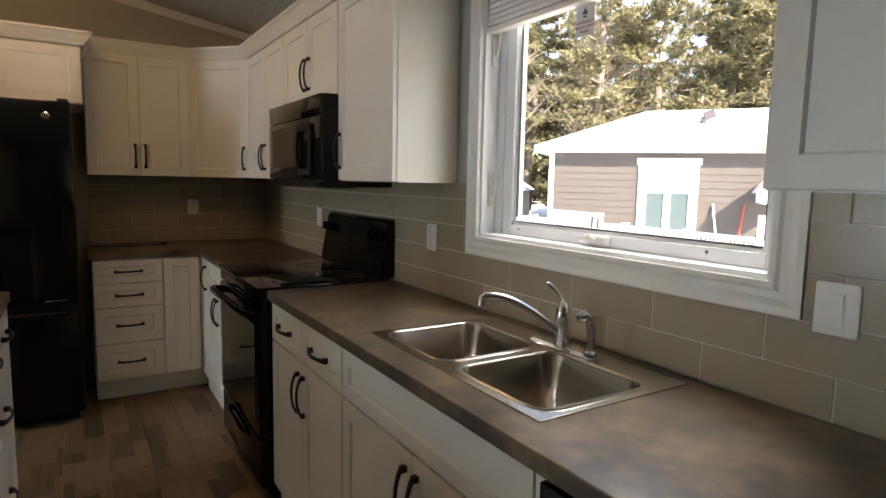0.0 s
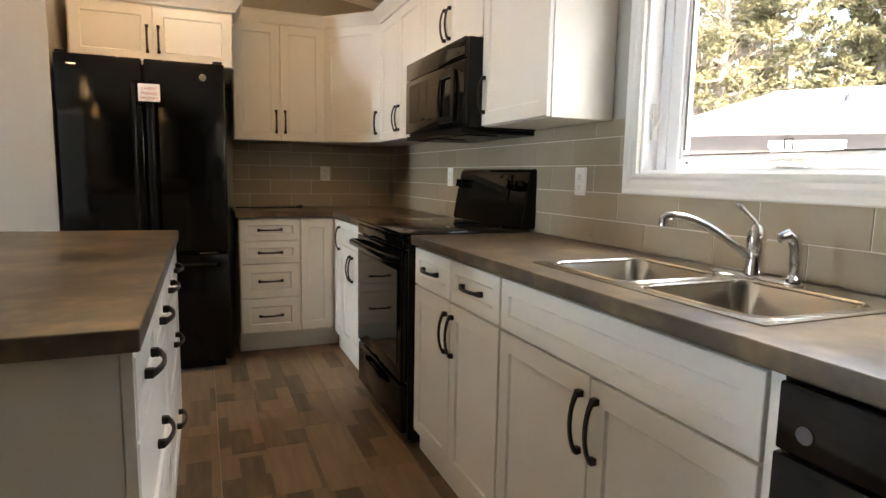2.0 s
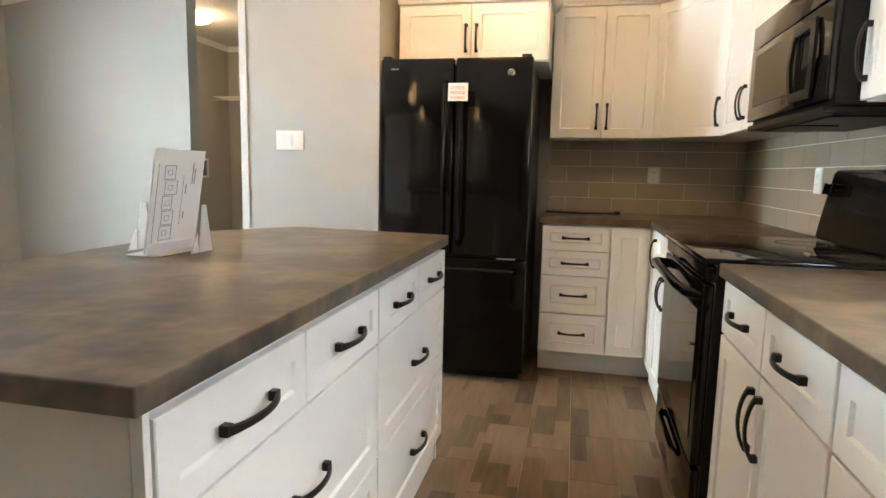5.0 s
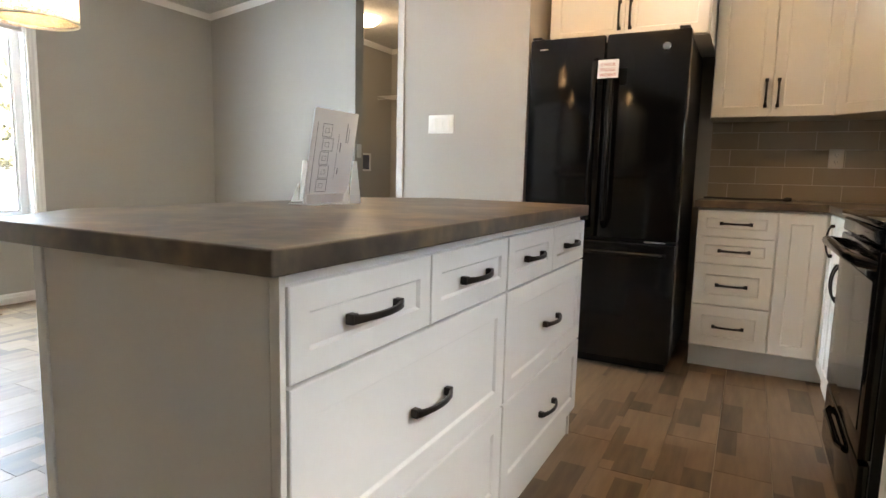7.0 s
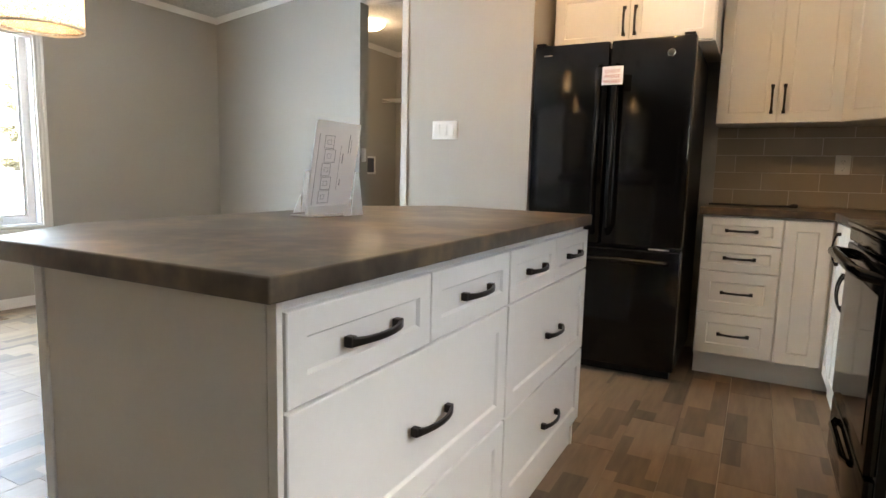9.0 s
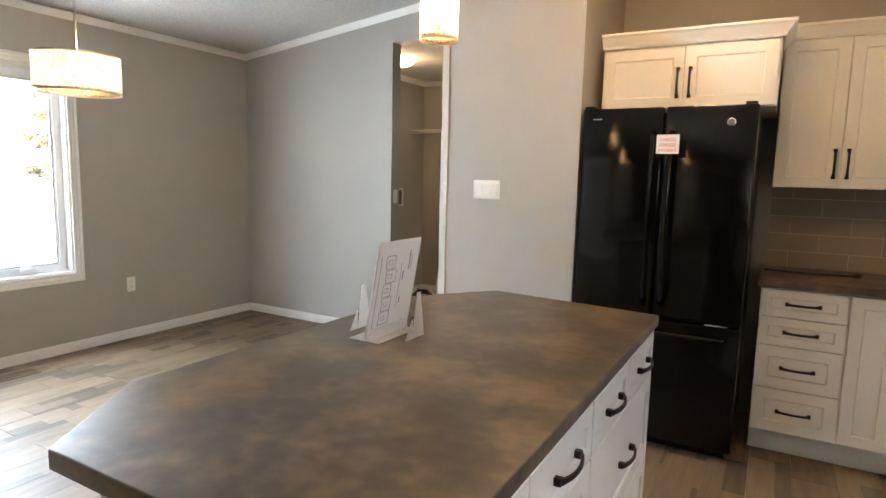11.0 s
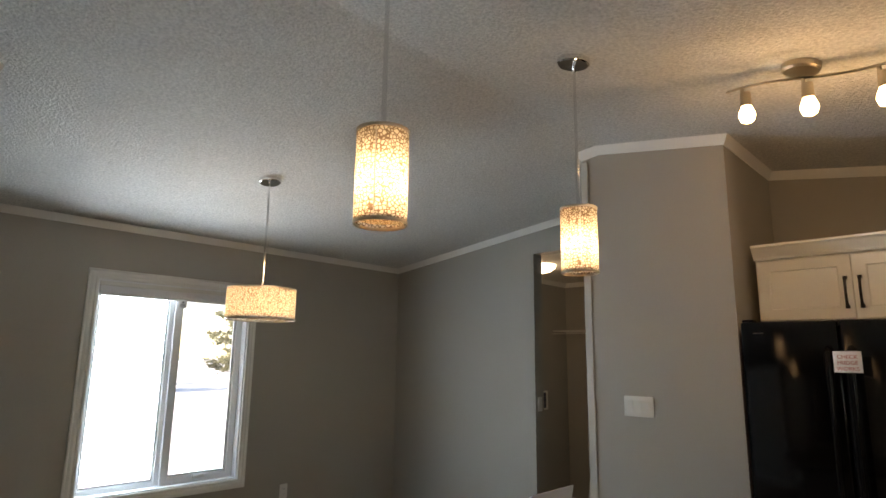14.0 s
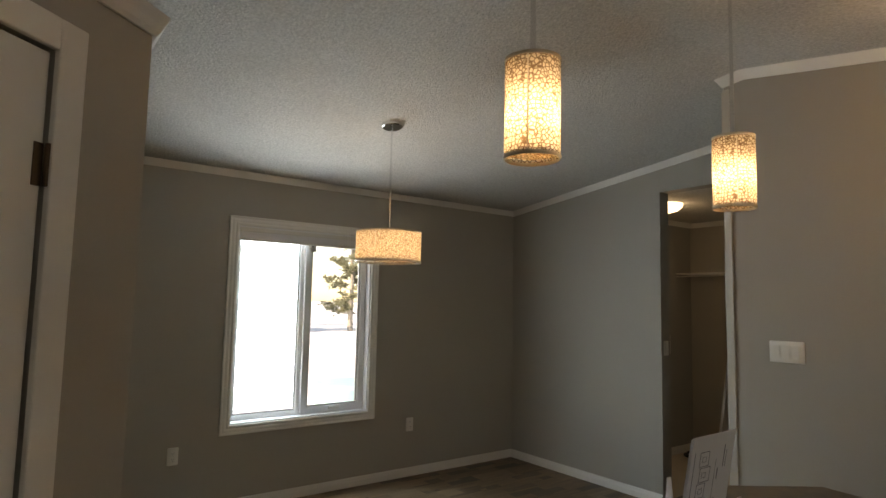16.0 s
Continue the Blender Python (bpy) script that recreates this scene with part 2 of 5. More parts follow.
def shade_material():
    """Frosted shade with a raised vein pattern, lit by the bulb inside."""
    m = bpy.data.materials.new("veined_frosted_shade")
    m.use_nodes = True
    nt = m.node_tree
    N, L = nt.nodes, nt.links
    out = N["Material Output"]
    N.remove(N["Principled BSDF"])
    tc, vor, ramp = N.new("ShaderNodeTexCoord"), N.new("ShaderNodeTexVoronoi"), N.new("ShaderNodeValToRGB")
    vor.feature = "DISTANCE_TO_EDGE"
    vor.inputs["Scale"].default_value = 95.0
    L.new(tc.outputs["Object"], vor.inputs["Vector"])
    L.new(vor.outputs["Distance"], ramp.inputs[0])
    e = ramp.color_ramp.elements
    e[0].position, e[0].color = 0.05, (0.20, 0.13, 0.08, 1)
    e[1].position, e[1].color = 0.17, (0.70, 0.60, 0.45, 1)
    tr, df, mx = N.new("ShaderNodeBsdfTranslucent"), N.new("ShaderNodeBsdfDiffuse"), N.new("ShaderNodeMixShader")
    mx.inputs[0].default_value = 0.3
    L.new(ramp.outputs[0], tr.inputs[0])
    L.new(ramp.outputs[0], df.inputs[0])
    L.new(tr.outputs[0], mx.inputs[1])
    L.new(df.outputs[0], mx.inputs[2])
    L.new(mx.outputs[0], out.inputs[0])
    return m


M_counter, M_floor, M_glass, M_acrylic, M_shade = counter_material(), floor_material(), glass_material(), acrylic_material(), shade_material()


# ---- mesh helpers ----
def box(bm, x0, x1, y0, y1, z0, z1, bev=0.0):
    vs = [bm.verts.new((x, y, z)) for x in (x0, x1) for y in (y0, y1) for z in (z0, z1)]
    faces = [bm.faces.new([vs[i] for i in f]) for f in ((0, 1, 3, 2), (4, 6, 7, 5), (0, 4, 5, 1), (2, 3, 7, 6), (0, 2, 6, 4), (1, 5, 7, 3))]
    if bev:
        edges = list({e for f in faces for e in f.edges})
        bmesh.ops.bevel(bm, geom=edges, offset=bev, segments=2, affect="EDGES", profile=0.5)


def prism(bm, pts, lo, hi, axis="y"):
    """Extrudes an outline. axis y: pts are (x, z); axis z: pts are (x, y)."""
    place = (lambda p, d: (p[0], d, p[1])) if axis == "y" else (lambda p, d: (p[0], p[1], d))
    a, b = [bm.verts.new(place(p, lo)) for p in pts], [bm.verts.new(place(p, hi)) for p in pts]
    bm.faces.new(a)
    bm.faces.new(b[::-1])
    for i in range(len(pts)):
        j = (i + 1) % len(pts)
        bm.faces.new((a[i], b[i], b[j], a[j]))
    bmesh.ops.recalc_face_normals(bm, faces=bm.faces)


def lathe(bm, profile, n=24, center=(0, 0, 0), cap=True):
    """Turns (radius, z) pairs about z."""
    rings = []
    for r, z in profile:
        rings.append([bm.verts.new((center[0] + r * math.cos(a), center[1] + r * math.sin(a), center[2] + z)) for a in (2 * math.pi * i / n for i in range(n))])
    for p, q in zip(rings, rings[1:]):
        for i in range(n):
            bm.faces.new((p[i], p[(i + 1) % n], q[(i + 1) % n], q[i]))
    if cap:
        bm.faces.new(rings[0][::-1])
        bm.faces.new(rings[-1])


def tube(bm, path, radii, n=12, flat=1.0):
    """A round rod along path; flat squeezes it sideways."""
    pts = [Vector(p) for p in path]
    radii = radii if isinstance(radii, (list, tuple)) else [radii] * len(pts)
    rings, side = [], None
    for i, p in enumerate(pts):
        d = (pts[min(i + 1, len(pts) - 1)] - pts[max(i - 1, 0)]).normalized()
        if side is None:
            side = d.orthogonal().normalized()
        side = (side - d * side.dot(d)).normalized()
        up = d.cross(side)
        rings.append([bm.verts.new(p + radii[i] * (side * math.cos(a) + up * math.sin(a) * flat)) for a in (2 * math.pi * k / n for k in range(n))])
    for a, b in zip(rings, rings[1:]):
        for k in range(n):
            bm.faces.new((a[k], a[(k + 1) % n], b[(k + 1) % n], b[k]))
    bm.faces.new(rings[0][::-1])
    bm.faces.new(rings[-1])


def sweep(bm, profile, path, right=True):
    """Runs an outline of (outward, height) along a horizontal or sloping path with mitred turns; outward is to the right of travel."""
    pts = [Vector(p) for p in path]
    dirs = [(b - a) for a, b in zip(pts, pts[1:])]
    norm = [Vector((d.y, -d.x, 0)).normalized() * (1 if right else -1) for d in dirs]
    rings = []
    for i, p in enumerate(pts):
        a, b = norm[max(i - 1, 0)], norm[min(i, len(norm) - 1)]
        m = (a + b) / max(0.2, 1 + a.dot(b))
        rings.append([bm.verts.new(p + m * o + Vector((0, 0, h))) for o, h in profile])
    n = len(profile)
    for r, s in zip(rings, rings[1:]):
        for k in range(n):
            bm.faces.new((r[k], r[(k + 1) % n], s[(k + 1) % n], s[k]))
    bm.faces.new(rings[0])
    bm.faces.new(rings[-1][::-1])
    bmesh.ops.recalc_face_normals(bm, faces=bm.faces)


def slab(bm, xs, ys, skip, z0, z1, bev=0.004):
    """A worktop of grid cells, some left out, with rounded edges."""
    v = {}
    def vert(i, j, z):
        if (i, j, z) not in v:
            v[i, j, z] = bm.verts.new((xs[i], ys[j], z))
        return v[i, j, z]
    cells = {(i, j) for i in range(len(xs) - 1) for j in range(len(ys) - 1)} - set(skip)
    for i, j in cells:
        bm.faces.new([vert(*c, z1) for c in ((i, j), (i + 1, j), (i + 1, j + 1), (i, j + 1))])
        bm.faces.new([vert(*c, z0) for c in ((i, j + 1), (i + 1, j + 1), (i + 1, j), (i, j))])
        for di, dj, a, b in ((-1, 0, (i, j + 1), (i, j)), (1, 0, (i + 1, j), (i + 1, j + 1)), (0, -1, (i, j), (i + 1, j)), (0, 1, (i + 1, j + 1), (i, j + 1))):
            if (i + di, j + dj) not in cells:
                bm.faces.new((vert(*a, z0), vert(*b, z0), vert(*b, z1), vert(*a, z1)))
    bmesh.ops.recalc_face_normals(bm, faces=bm.faces)
    sharp = [e for e in bm.edges if len(e.link_faces) == 2 and e.calc_face_angle() > 0.5]
    bmesh.ops.bevel(bm, geom=sharp, offset=bev, segments=3, affect="EDGES", profile=0.5)


def finish(name, bm, material, smooth=False):
    me = bpy.data.meshes.new(name)
    bm.to_mesh(me)
    bm.free()
    me.materials.append(material)
    if smooth:
        me.shade_smooth()
        me.set_sharp_from_angle(angle=radians(35))
    return new(name, me)


def part(name, bm, material, parent, label="", smooth=False, m=None):
    ob = finish(name, bm, material, smooth)
    ob.parent = parent
    if m is not None:
        ob.matrix_basis = m
    return tagged(ob, label)


def thing(name, label, category, m=None, group=""):
    ob = new(name)
    ob.empty_display_size = 0.1
    if m is not None:
        ob.matrix_basis = m
    return tagged(ob, label, category, group)


def lone(name, bm, material, label, category, group="", kind="", smooth=False, m=None):
    ob = finish(name, bm, material, smooth)
    if m is not None:
        ob.matrix_basis = m
    return tagged(ob, label, category, group, kind)


def setting(name, bm, material, label, category="", smooth=False, m=None):
    return lone(name, bm, material, label, category or name.rstrip("_0123456789"), kind="structure", smooth=smooth, m=m)


# ---- plan ----
EAST, WEST, NORTH_K, NORTH_D, SWITCH_Y, SOUTH = 1.575, -4.105, 4.61, 4.81, 3.79, -3.2
RIDGE_X, RIDGE_Z, EAST_Z, WEST_Z = -1.21, 2.837, 2.395, 2.483
T = 0.12


def top(x):
    """Height of the vaulted ceiling."""
    return RIDGE_Z - (x - RIDGE_X) * (RIDGE_Z - EAST_Z) / (EAST - RIDGE_X) if x > RIDGE_X else RIDGE_Z - (RIDGE_X - x) * (RIDGE_Z - WEST_Z) / (RIDGE_X - WEST)


# openings, outer size of the casing less its cover
KW = dict(y0=0.745, y1=1.815, z0=1.175, z1=2.10)
DW = dict(y0=1.985, y1=3.135, z0=0.60, z1=2.075)

b = bmesh.new()
box(b, WEST - 0.3, EAST + 0.3, SOUTH - 0.3, 7.2, -0.25, -0.006)
setting("floor", b, M_grout, "wood floor of the room, under its planks", "floor")

b = bmesh.new()
box(b, EAST, EAST + T, SOUTH, KW["y0"], 0, EAST_Z)
box(b, EAST, EAST + T, KW["y1"], NORTH_K + T, 0, EAST_Z)
box(b, EAST, EAST + T, KW["y0"], KW["y1"], 0, KW["z0"])
box(b, EAST, EAST + T, KW["y0"], KW["y1"], KW["z1"], EAST_Z)
setting("wall_east", b, M_wall, "greige painted outer wall with the kitchen window", "wall")
b = bmesh.new()
box(b, WEST - T, WEST, SOUTH, DW["y0"], 0, WEST_Z)
box(b, WEST - T, WEST, DW["y1"], NORTH_D + T, 0, WEST_Z)
box(b, WEST - T, WEST, DW["y0"], DW["y1"], 0, DW["z0"])
box(b, WEST - T, WEST, DW["y0"], DW["y1"], DW["z1"], WEST_Z)
setting("wall_west", b, M_wall, "greige painted outer wall with the dining window", "wall")
b = bmesh.new()
prism(b, [(-0.60, 0), (EAST, 0), (EAST, EAST_Z), (-0.60, top(-0.60))], NORTH_K, NORTH_K + T)
setting("wall_north_kitchen", b, M_wall, "greige painted end wall of the kitchen", "wall")
SW_L, SW_R = -1.325, -0.50
b = bmesh.new()
prism(b, [(SW_L, 0), (SW_R, 0), (SW_R, top(SW_R)), (RIDGE_X, RIDGE_Z), (SW_L, top(SW_L))], SWITCH_Y, SWITCH_Y + 0.1)
box(b, SW_R - 0.1, SW_R, SWITCH_Y + 0.1, NORTH_K, 0, top(SW_R))
box(b, SW_L, SW_L + 0.1, SWITCH_Y + 0.1, NORTH_D + T, 0, top(SW_L))
setting("wall_partition", b, M_wall, "greige painted partition beside the fridge, with a light switch", "wall")
DOOR_X, DOOR_Z = -2.40, 2.455
b = bmesh.new()
prism(b, [(WEST, 0), (DOOR_X, 0), (DOOR_X, top(DOOR_X)), (WEST, WEST_Z)], NORTH_D, NORTH_D + T)
prism(b, [(DOOR_X, DOOR_Z), (SW_L, DOOR_Z), (SW_L, top(SW_L)), (DOOR_X, top(DOOR_X))], NORTH_D, NORTH_D + T)
setting("wall_north_dining", b, M_wall, "greige painted dining wall with the open laundry doorway", "wall")
b = bmesh.new()
prism(b, [(WEST, 0), (EAST, 0), (EAST, EAST_Z), (RIDGE_X, RIDGE_Z), (WEST, WEST_Z)], SOUTH - T, SOUTH)
setting("wall_south", b, M_wall, "plain greige painted wall behind", "wall")
b = bmesh.new()
for sx in ((WEST - T, RIDGE_X), (RIDGE_X, EAST + T)):
    za, zb = (top(x) if WEST <= x <= EAST else (WEST_Z - 0.01 if x < WEST else EAST_Z - 0.02) for x in sx)
    prism(b, [(sx[0], za), (sx[1], zb), (sx[1], zb + 0.12), (sx[0], za + 0.12)], SOUTH - T, NORTH_D + T)
bmesh.ops.remove_doubles(b, verts=b.verts, dist=0.0005)
setting("ceiling", b, M_ceiling, "vaulted off-white ceiling with stippled texture", "ceiling")

# laundry room behind the doorway
LX0, LX1, LY1, LZ = -3.25, -0.60, 6.7, 2.458
b = bmesh.new()
box(b, LX0 - 0.1, LX0, NORTH_D + T, LY1 + 0.1, 0, 2.66)
setting("wall_laundry_west", b, M_wall, "greige painted side wall of the laundry room", "wall")
b = bmesh.new()
box(b, LX0, LX1, LY1, LY1 + 0.1, 0, 2.66)
setting("wall_laundry_north", b, M_wall, "greige painted end wall of the laundry room", "wall")
b = bmesh.new()
box(b, LX1, LX1 + 0.1, NORTH_D + T, LY1 + 0.1, 0, 2.66)
setting("wall_laundry_east", b, M_wall, "greige painted inner wall of the laundry room", "wall")
b = bmesh.new()
box(b, LX0, LX1, NORTH_D + T, LY1, LZ, LZ + 0.1)
setting("ceiling_laundry", b, M_ceiling, "flat white laundry ceiling", "ceiling")

# crown moulding, baseboards and corner battens
CROWN = [(0, -0.050), (0.007, -0.050), (0.013, -0.040), (0.023, -0.024), (0.032, -0.010), (0.037, 0.0), (0, 0.0)]


def crown(path, name="trim_crown"):
    b = bmesh.new()
    sweep(b, CROWN, path)
    return setting(name, b, M_trim, "white painted crown moulding", "trim")


crown([(x, NORTH_D, top(x) - 0.002) for x in (WEST, SW_L)])
crown([(WEST, SOUTH, WEST_Z - 0.002), (WEST, NORTH_D, WEST_Z - 0.002)])
crown([(SW_L, NORTH_D, top(SW_L) - 0.002), (SW_L, SWITCH_Y, top(SW_L) - 0.002), (RIDGE_X, SWITCH_Y, RIDGE_Z - 0.002), (SW_R, SWITCH_Y, top(SW_R) - 0.002), (SW_R, NORTH_K, top(SW_R) - 0.002), (EAST, NORTH_K, EAST_Z - 0.002), (EAST, SOUTH, EAST_Z - 0.002)])
crown([(LX0, NORTH_D + T, LZ - 0.002), (LX0, LY1, LZ - 0.002), (LX1, LY1, LZ - 0.002)], "trim_laundry_crown")
BASE = [(0, 0.0), (0.014, 0.0), (0.014, 0.045), (0.010, 0.052), (0.010, 0.060), (0.006, 0.072), (0, 0.075)]


def baseboard(path):
    b = bmesh.new()
    sweep(b, BASE, path)
    setting("baseboard", b, M_trim, "white painted baseboard", "baseboard")


baseboard([(WEST, SOUTH, 0), (WEST, NORTH_D, 0), (DOOR_X - 0.002, NORTH_D, 0)])
baseboard([(SW_L + 0.05, SWITCH_Y, 0), (SW_R, SWITCH_Y, 0)])
baseboard([(LX0, NORTH_D + T, 0), (LX0, LY1, 0), (LX1, LY1, 0)])
b = bmesh.new()
box(b, SW_L - 0.004, SW_L + 0.034, SWITCH_Y - 0.009, SWITCH_Y - 0.0005, 0, top(SW_L) - 0.07, 0.002)
box(b, SW_L - 0.010, SW_L - 0.0005, SWITCH_Y - 0.009, SWITCH_Y + 0.03, 0, top(SW_L) - 0.08, 0.002)
setting("trim_corner", b, M_batten, "pale greige corner batten at the end of the partition", "trim")
b = bmesh.new()
box(b, SW_R - 0.020, SW_R + 0.002, SWITCH_Y - 0.004, SWITCH_Y - 0.0005, 0, top(SW_R) - 0.07, 0.001)
setting("trim_corner", b, M_wall, "greige corner bead beside the fridge", "trim")


# ---- windows ----
def window(name, label, m, w, z0, z1, splits, cas=0.068, foot=0.0):
    """Local: x along the wall, y outwards, z up from the floor. splits: panes as (x0, x1, opens)."""
    top_ob = tagged(new(name), label, "window", kind="structure")
    top_ob.matrix_basis = m
    b = bmesh.new()
    prof = [(0, 0.0), (0.016, 0.0), (0.016, 0.012), (0.011, 0.020), (0.013, 0.034), (0.010, 0.050), (0.014, 0.062), (0.014, cas), (0, cas)]
    loops = []
    for o, d in prof:                      # o: proud of the wall; d: away from the opening
        loops.append([b.verts.new(v) for v in ((-d, -o, z0 - d), (w + d, -o, z0 - d), (w + d, -o, z1 + d), (-d, -o, z1 + d))])
    loops.append(loops[0])
    for p, q in zip(loops, loops[1:]):
        for i in range(4):
            b.faces.new((p[i], p[(i + 1) % 4], q[(i + 1) % 4], q[i]))
    bmesh.ops.recalc_face_normals(b, faces=b.faces)
    part("window_casing", b, M_trim, top_ob, "white painted moulded casing")
    b = bmesh.new()
    t = 0.012                              # lining of the reveal
    box(b, 0.0005, t, 0, T + 0.03, z0, z1)
    box(b, w - t, w - 0.0005, 0, T + 0.03, z0, z1)
    box(b, t, w - t, 0, T + 0.03, z0 + 0.0005, z0 + t)
    box(b, t, w - t, 0, T + 0.03, z1 - t, z1 - 0.0005)
    if splits[0][0] > 0.02:
        box(b, t, splits[0][0], 0.060, 0.125, z0 + t, z1 - t)
    part("window_jamb", b, M_vinyl, top_ob, "white vinyl reveal")
    for x0, x1, opens in splits:
        f = 0.050 if opens else 0.032
        y = 0.065 if opens else 0.085
        b = bmesh.new()
        for k, (inset, wid, ya, yb) in enumerate(((0.0, f, y, y + 0.045), (f, 0.014, y + 0.012, y + 0.038))):
            a0, a1, c0, c1 = x0 + inset, x1 - inset, z0 + t + inset - (foot if k else 0.0), z1 - t - inset
            box(b, a0, a0 + wid, ya, yb, c0, c1, 0.002)
            box(b, a1 - wid, a1, ya, yb, c0, c1, 0.002)
            box(b, a0 + wid, a1 - wid, ya, yb, c0, c0 + wid - (0.0 if k else foot), 0.002)
            box(b, a0 + wid, a1 - wid, ya, yb, c1 - wid, c1, 0.002)
        part("window_frame", b, M_vinyl, top_ob, "white vinyl sash")
        b = bmesh.new()
        box(b, x0 + f + 0.012, x1 - f - 0.012, y + 0.020, y + 0.024, z0 + t + f + 0.01 - foot, z1 - t - f - 0.01)
        pane = part("pane", b, M_glass, top_ob, "clear glass pane")
        pane.visible_shadow = False
        b = bmesh.new()                    # dark gasket round the glass
        g = f + 0.0145
        box(b, x0 + g - 0.003, x0 + g, y + 0.012, y + 0.0195, z0 + t + g, z1 - t - g)
        box(b, x1 - g, x1 - g + 0.003, y + 0.012, y + 0.0195, z0 + t + g, z1 - t - g)
        box(b, x0 + g, x1 - g, y + 0.012, y + 0.0195, z0 + t + g - 0.005 - foot, z0 + t + g - foot)
        part("gasket", b, M_rubber, top_ob, "black gasket")
    return top_ob


def crank(m, parent):
    """Folding window crank: housing and folded lever."""
    b = bmesh.new()
    box(b, -0.048, 0.048, -0.022, 0, -0.012, 0.016, 0.006)
    part("crank_housing", b, M_plastic, parent, "white crank housing", m=m)
    b = bmesh.new()
    tube(b, [(0.0, -0.022, 0.010), (0.0, -0.036, 0.012), (-0.032, -0.038, 0.006), (-0.044, -0.034, 0.004)], [0.008, 0.008, 0.006, 0.006], 10)
    part("crank_handle", b, M_plastic, parent, "white folding crank handle", True, m=m)


def latch(m, parent):
    b = bmesh.new()
    box(b, -0.011, 0.011, -0.010, 0, -0.06, 0.06, 0.004)
    tube(b, [(0, -0.010, -0.02), (0, -0.028, 0.0), (0.002, -0.034, 0.045), (0, -0.032, 0.06)], [0.007, 0.007, 0.006, 0.005], 8, 0.6)
    part("sash_latch", b, M_plastic, parent, "white sash latch", True, m=m)


win1 = window("window_1", "white vinyl kitchen casement window, closed, above the sink", pose(EAST, KW["y1"], 0, 0, 0, -90), KW["y1"] - KW["y0"], KW["z0"], KW["z1"], [(0.052, KW["y1"] - KW["y0"] - 0.004, True)], foot=0.014)
crank(pose(0.52, 0.062, KW["z0"] + 0.030), win1)
latch(pose(0.014, 0.035, KW["z0"] + 0.17, 0, 0, 90), win1)
latch(pose(0.014, 0.035, KW["z0"] + 0.66, 0, 0, 90), win1)
b = bmesh.new()                          # small wire loop standing at the foot of the glass
tube(b, [(0.475, 0.078, KW["z0"] + 0.066), (0.475, 0.078, KW["z0"] + 0.096), (0.499, 0.078, KW["z0"] + 0.096), (0.499, 0.078, KW["z0"] + 0.066)], 0.0022, 6)
part("screen_clip", b, M_rubber, win1, "small black wire clip")
for x in (0.145, 0.87):
    b = bmesh.new()
    lathe(b, [(0.0045, 0.0), (0.0035, 0.0015), (0.001, 0.0018)], 10)
    part("screw", b, M_ink, win1, "small screw head", False, pose(x, 0.0645, KW["z0"] + 0.036, 90, 0, 0))
win2 = window("window_2", "white vinyl dining window with a fixed and a casement pane", pose(WEST, DW["y0"], 0, 0, 0, 90), DW["y1"] - DW["y0"], DW["z0"], DW["z1"], [(0.012, 0.575, False), (0.577, DW["y1"] - DW["y0"] - 0.012, True)])
crank(pose(0.86, 0.060, DW["z0"] + 0.050), win2)


def blind(label, m, w, drop):
    """A raised pleated blind: head rail, folded stack and bottom rail."""
    t = thing("window_blind", label, "blind", m, "raised window blinds")
    b = bmesh.new()
    box(b, 0, w, 0, 0.04, -0.03, 0, 0.003)
    part("head_rail", b, M_plastic, t, "white head rail")
    b = bmesh.new()
    n = 8
    for i in range(n):
        z = -0.031 - (drop - 0.05) * i / n
        box(b, 0.004, w - 0.004, 0.004, 0.036, z - (drop - 0.05) / n * 0.8, z)
    part("pleats", b, M_paper, t, "white folded pleats")
    b = bmesh.new()
    box(b, 0.002, w - 0.002, 0.0, 0.04, -drop, -drop + 0.018, 0.003)
    part("bottom_rail", b, M_plastic, t, "white bottom rail")
    return t


blind("white pleated blind, fully raised, in the kitchen window", pose(EAST, KW["y1"] - 0.014, KW["z1"] - 0.013, 0, 0, -90), KW["y1"] - KW["y0"] - 0.028, 0.200)
blind("white pleated blind, fully raised, in the dining window", pose(WEST, DW["y0"] + 0.014, DW["z1"] - 0.013, 0, 0, 90), DW["y1"] - DW["y0"] - 0.028, 0.10)


def hang_tag(m, w, h, words=()):
    t = thing("hang_tag", "small white printed tag hanging from a blind, red print" if words else "small white printed tag hanging from a blind", "tag", m, "blind tags")
    b = bmesh.new()
    box(b, -w / 2, w / 2, 0, 0.0008, -h, 0)
    part("card", b, M_paper, t)
    b = bmesh.new()
    for sx in (-1, 1):                   # arrow over a bar
        prism(b, [(0, -h * 0.12), (sx * w * 0.16, -h * 0.30), (0, -h * 0.34)], -0.0006, -0.0002, "y")
    box(b, -w * 0.10, w * 0.10, -0.0006, -0.0002, -h * 0.42, -h * 0.37)
    part("print", b, M_ink, t, "dark printed symbol")
    for k, word in enumerate(words):
        text_part(word, h * 0.155, pose(0, -0.0006, -h * (0.60 + 0.15 * k), 90, 0, 0), M_red, t, "red printed words")
    if not words:
        b = bmesh.new()
        for k in range(4):
            box(b, -w * 0.36, w * (0.36 - 0.1 * (k % 2)), -0.0006, -0.0002, -h * (0.57 + 0.11 * k), -h * (0.53 + 0.11 * k))
        part("lines", b, M_ink, t, "grey printed lines")


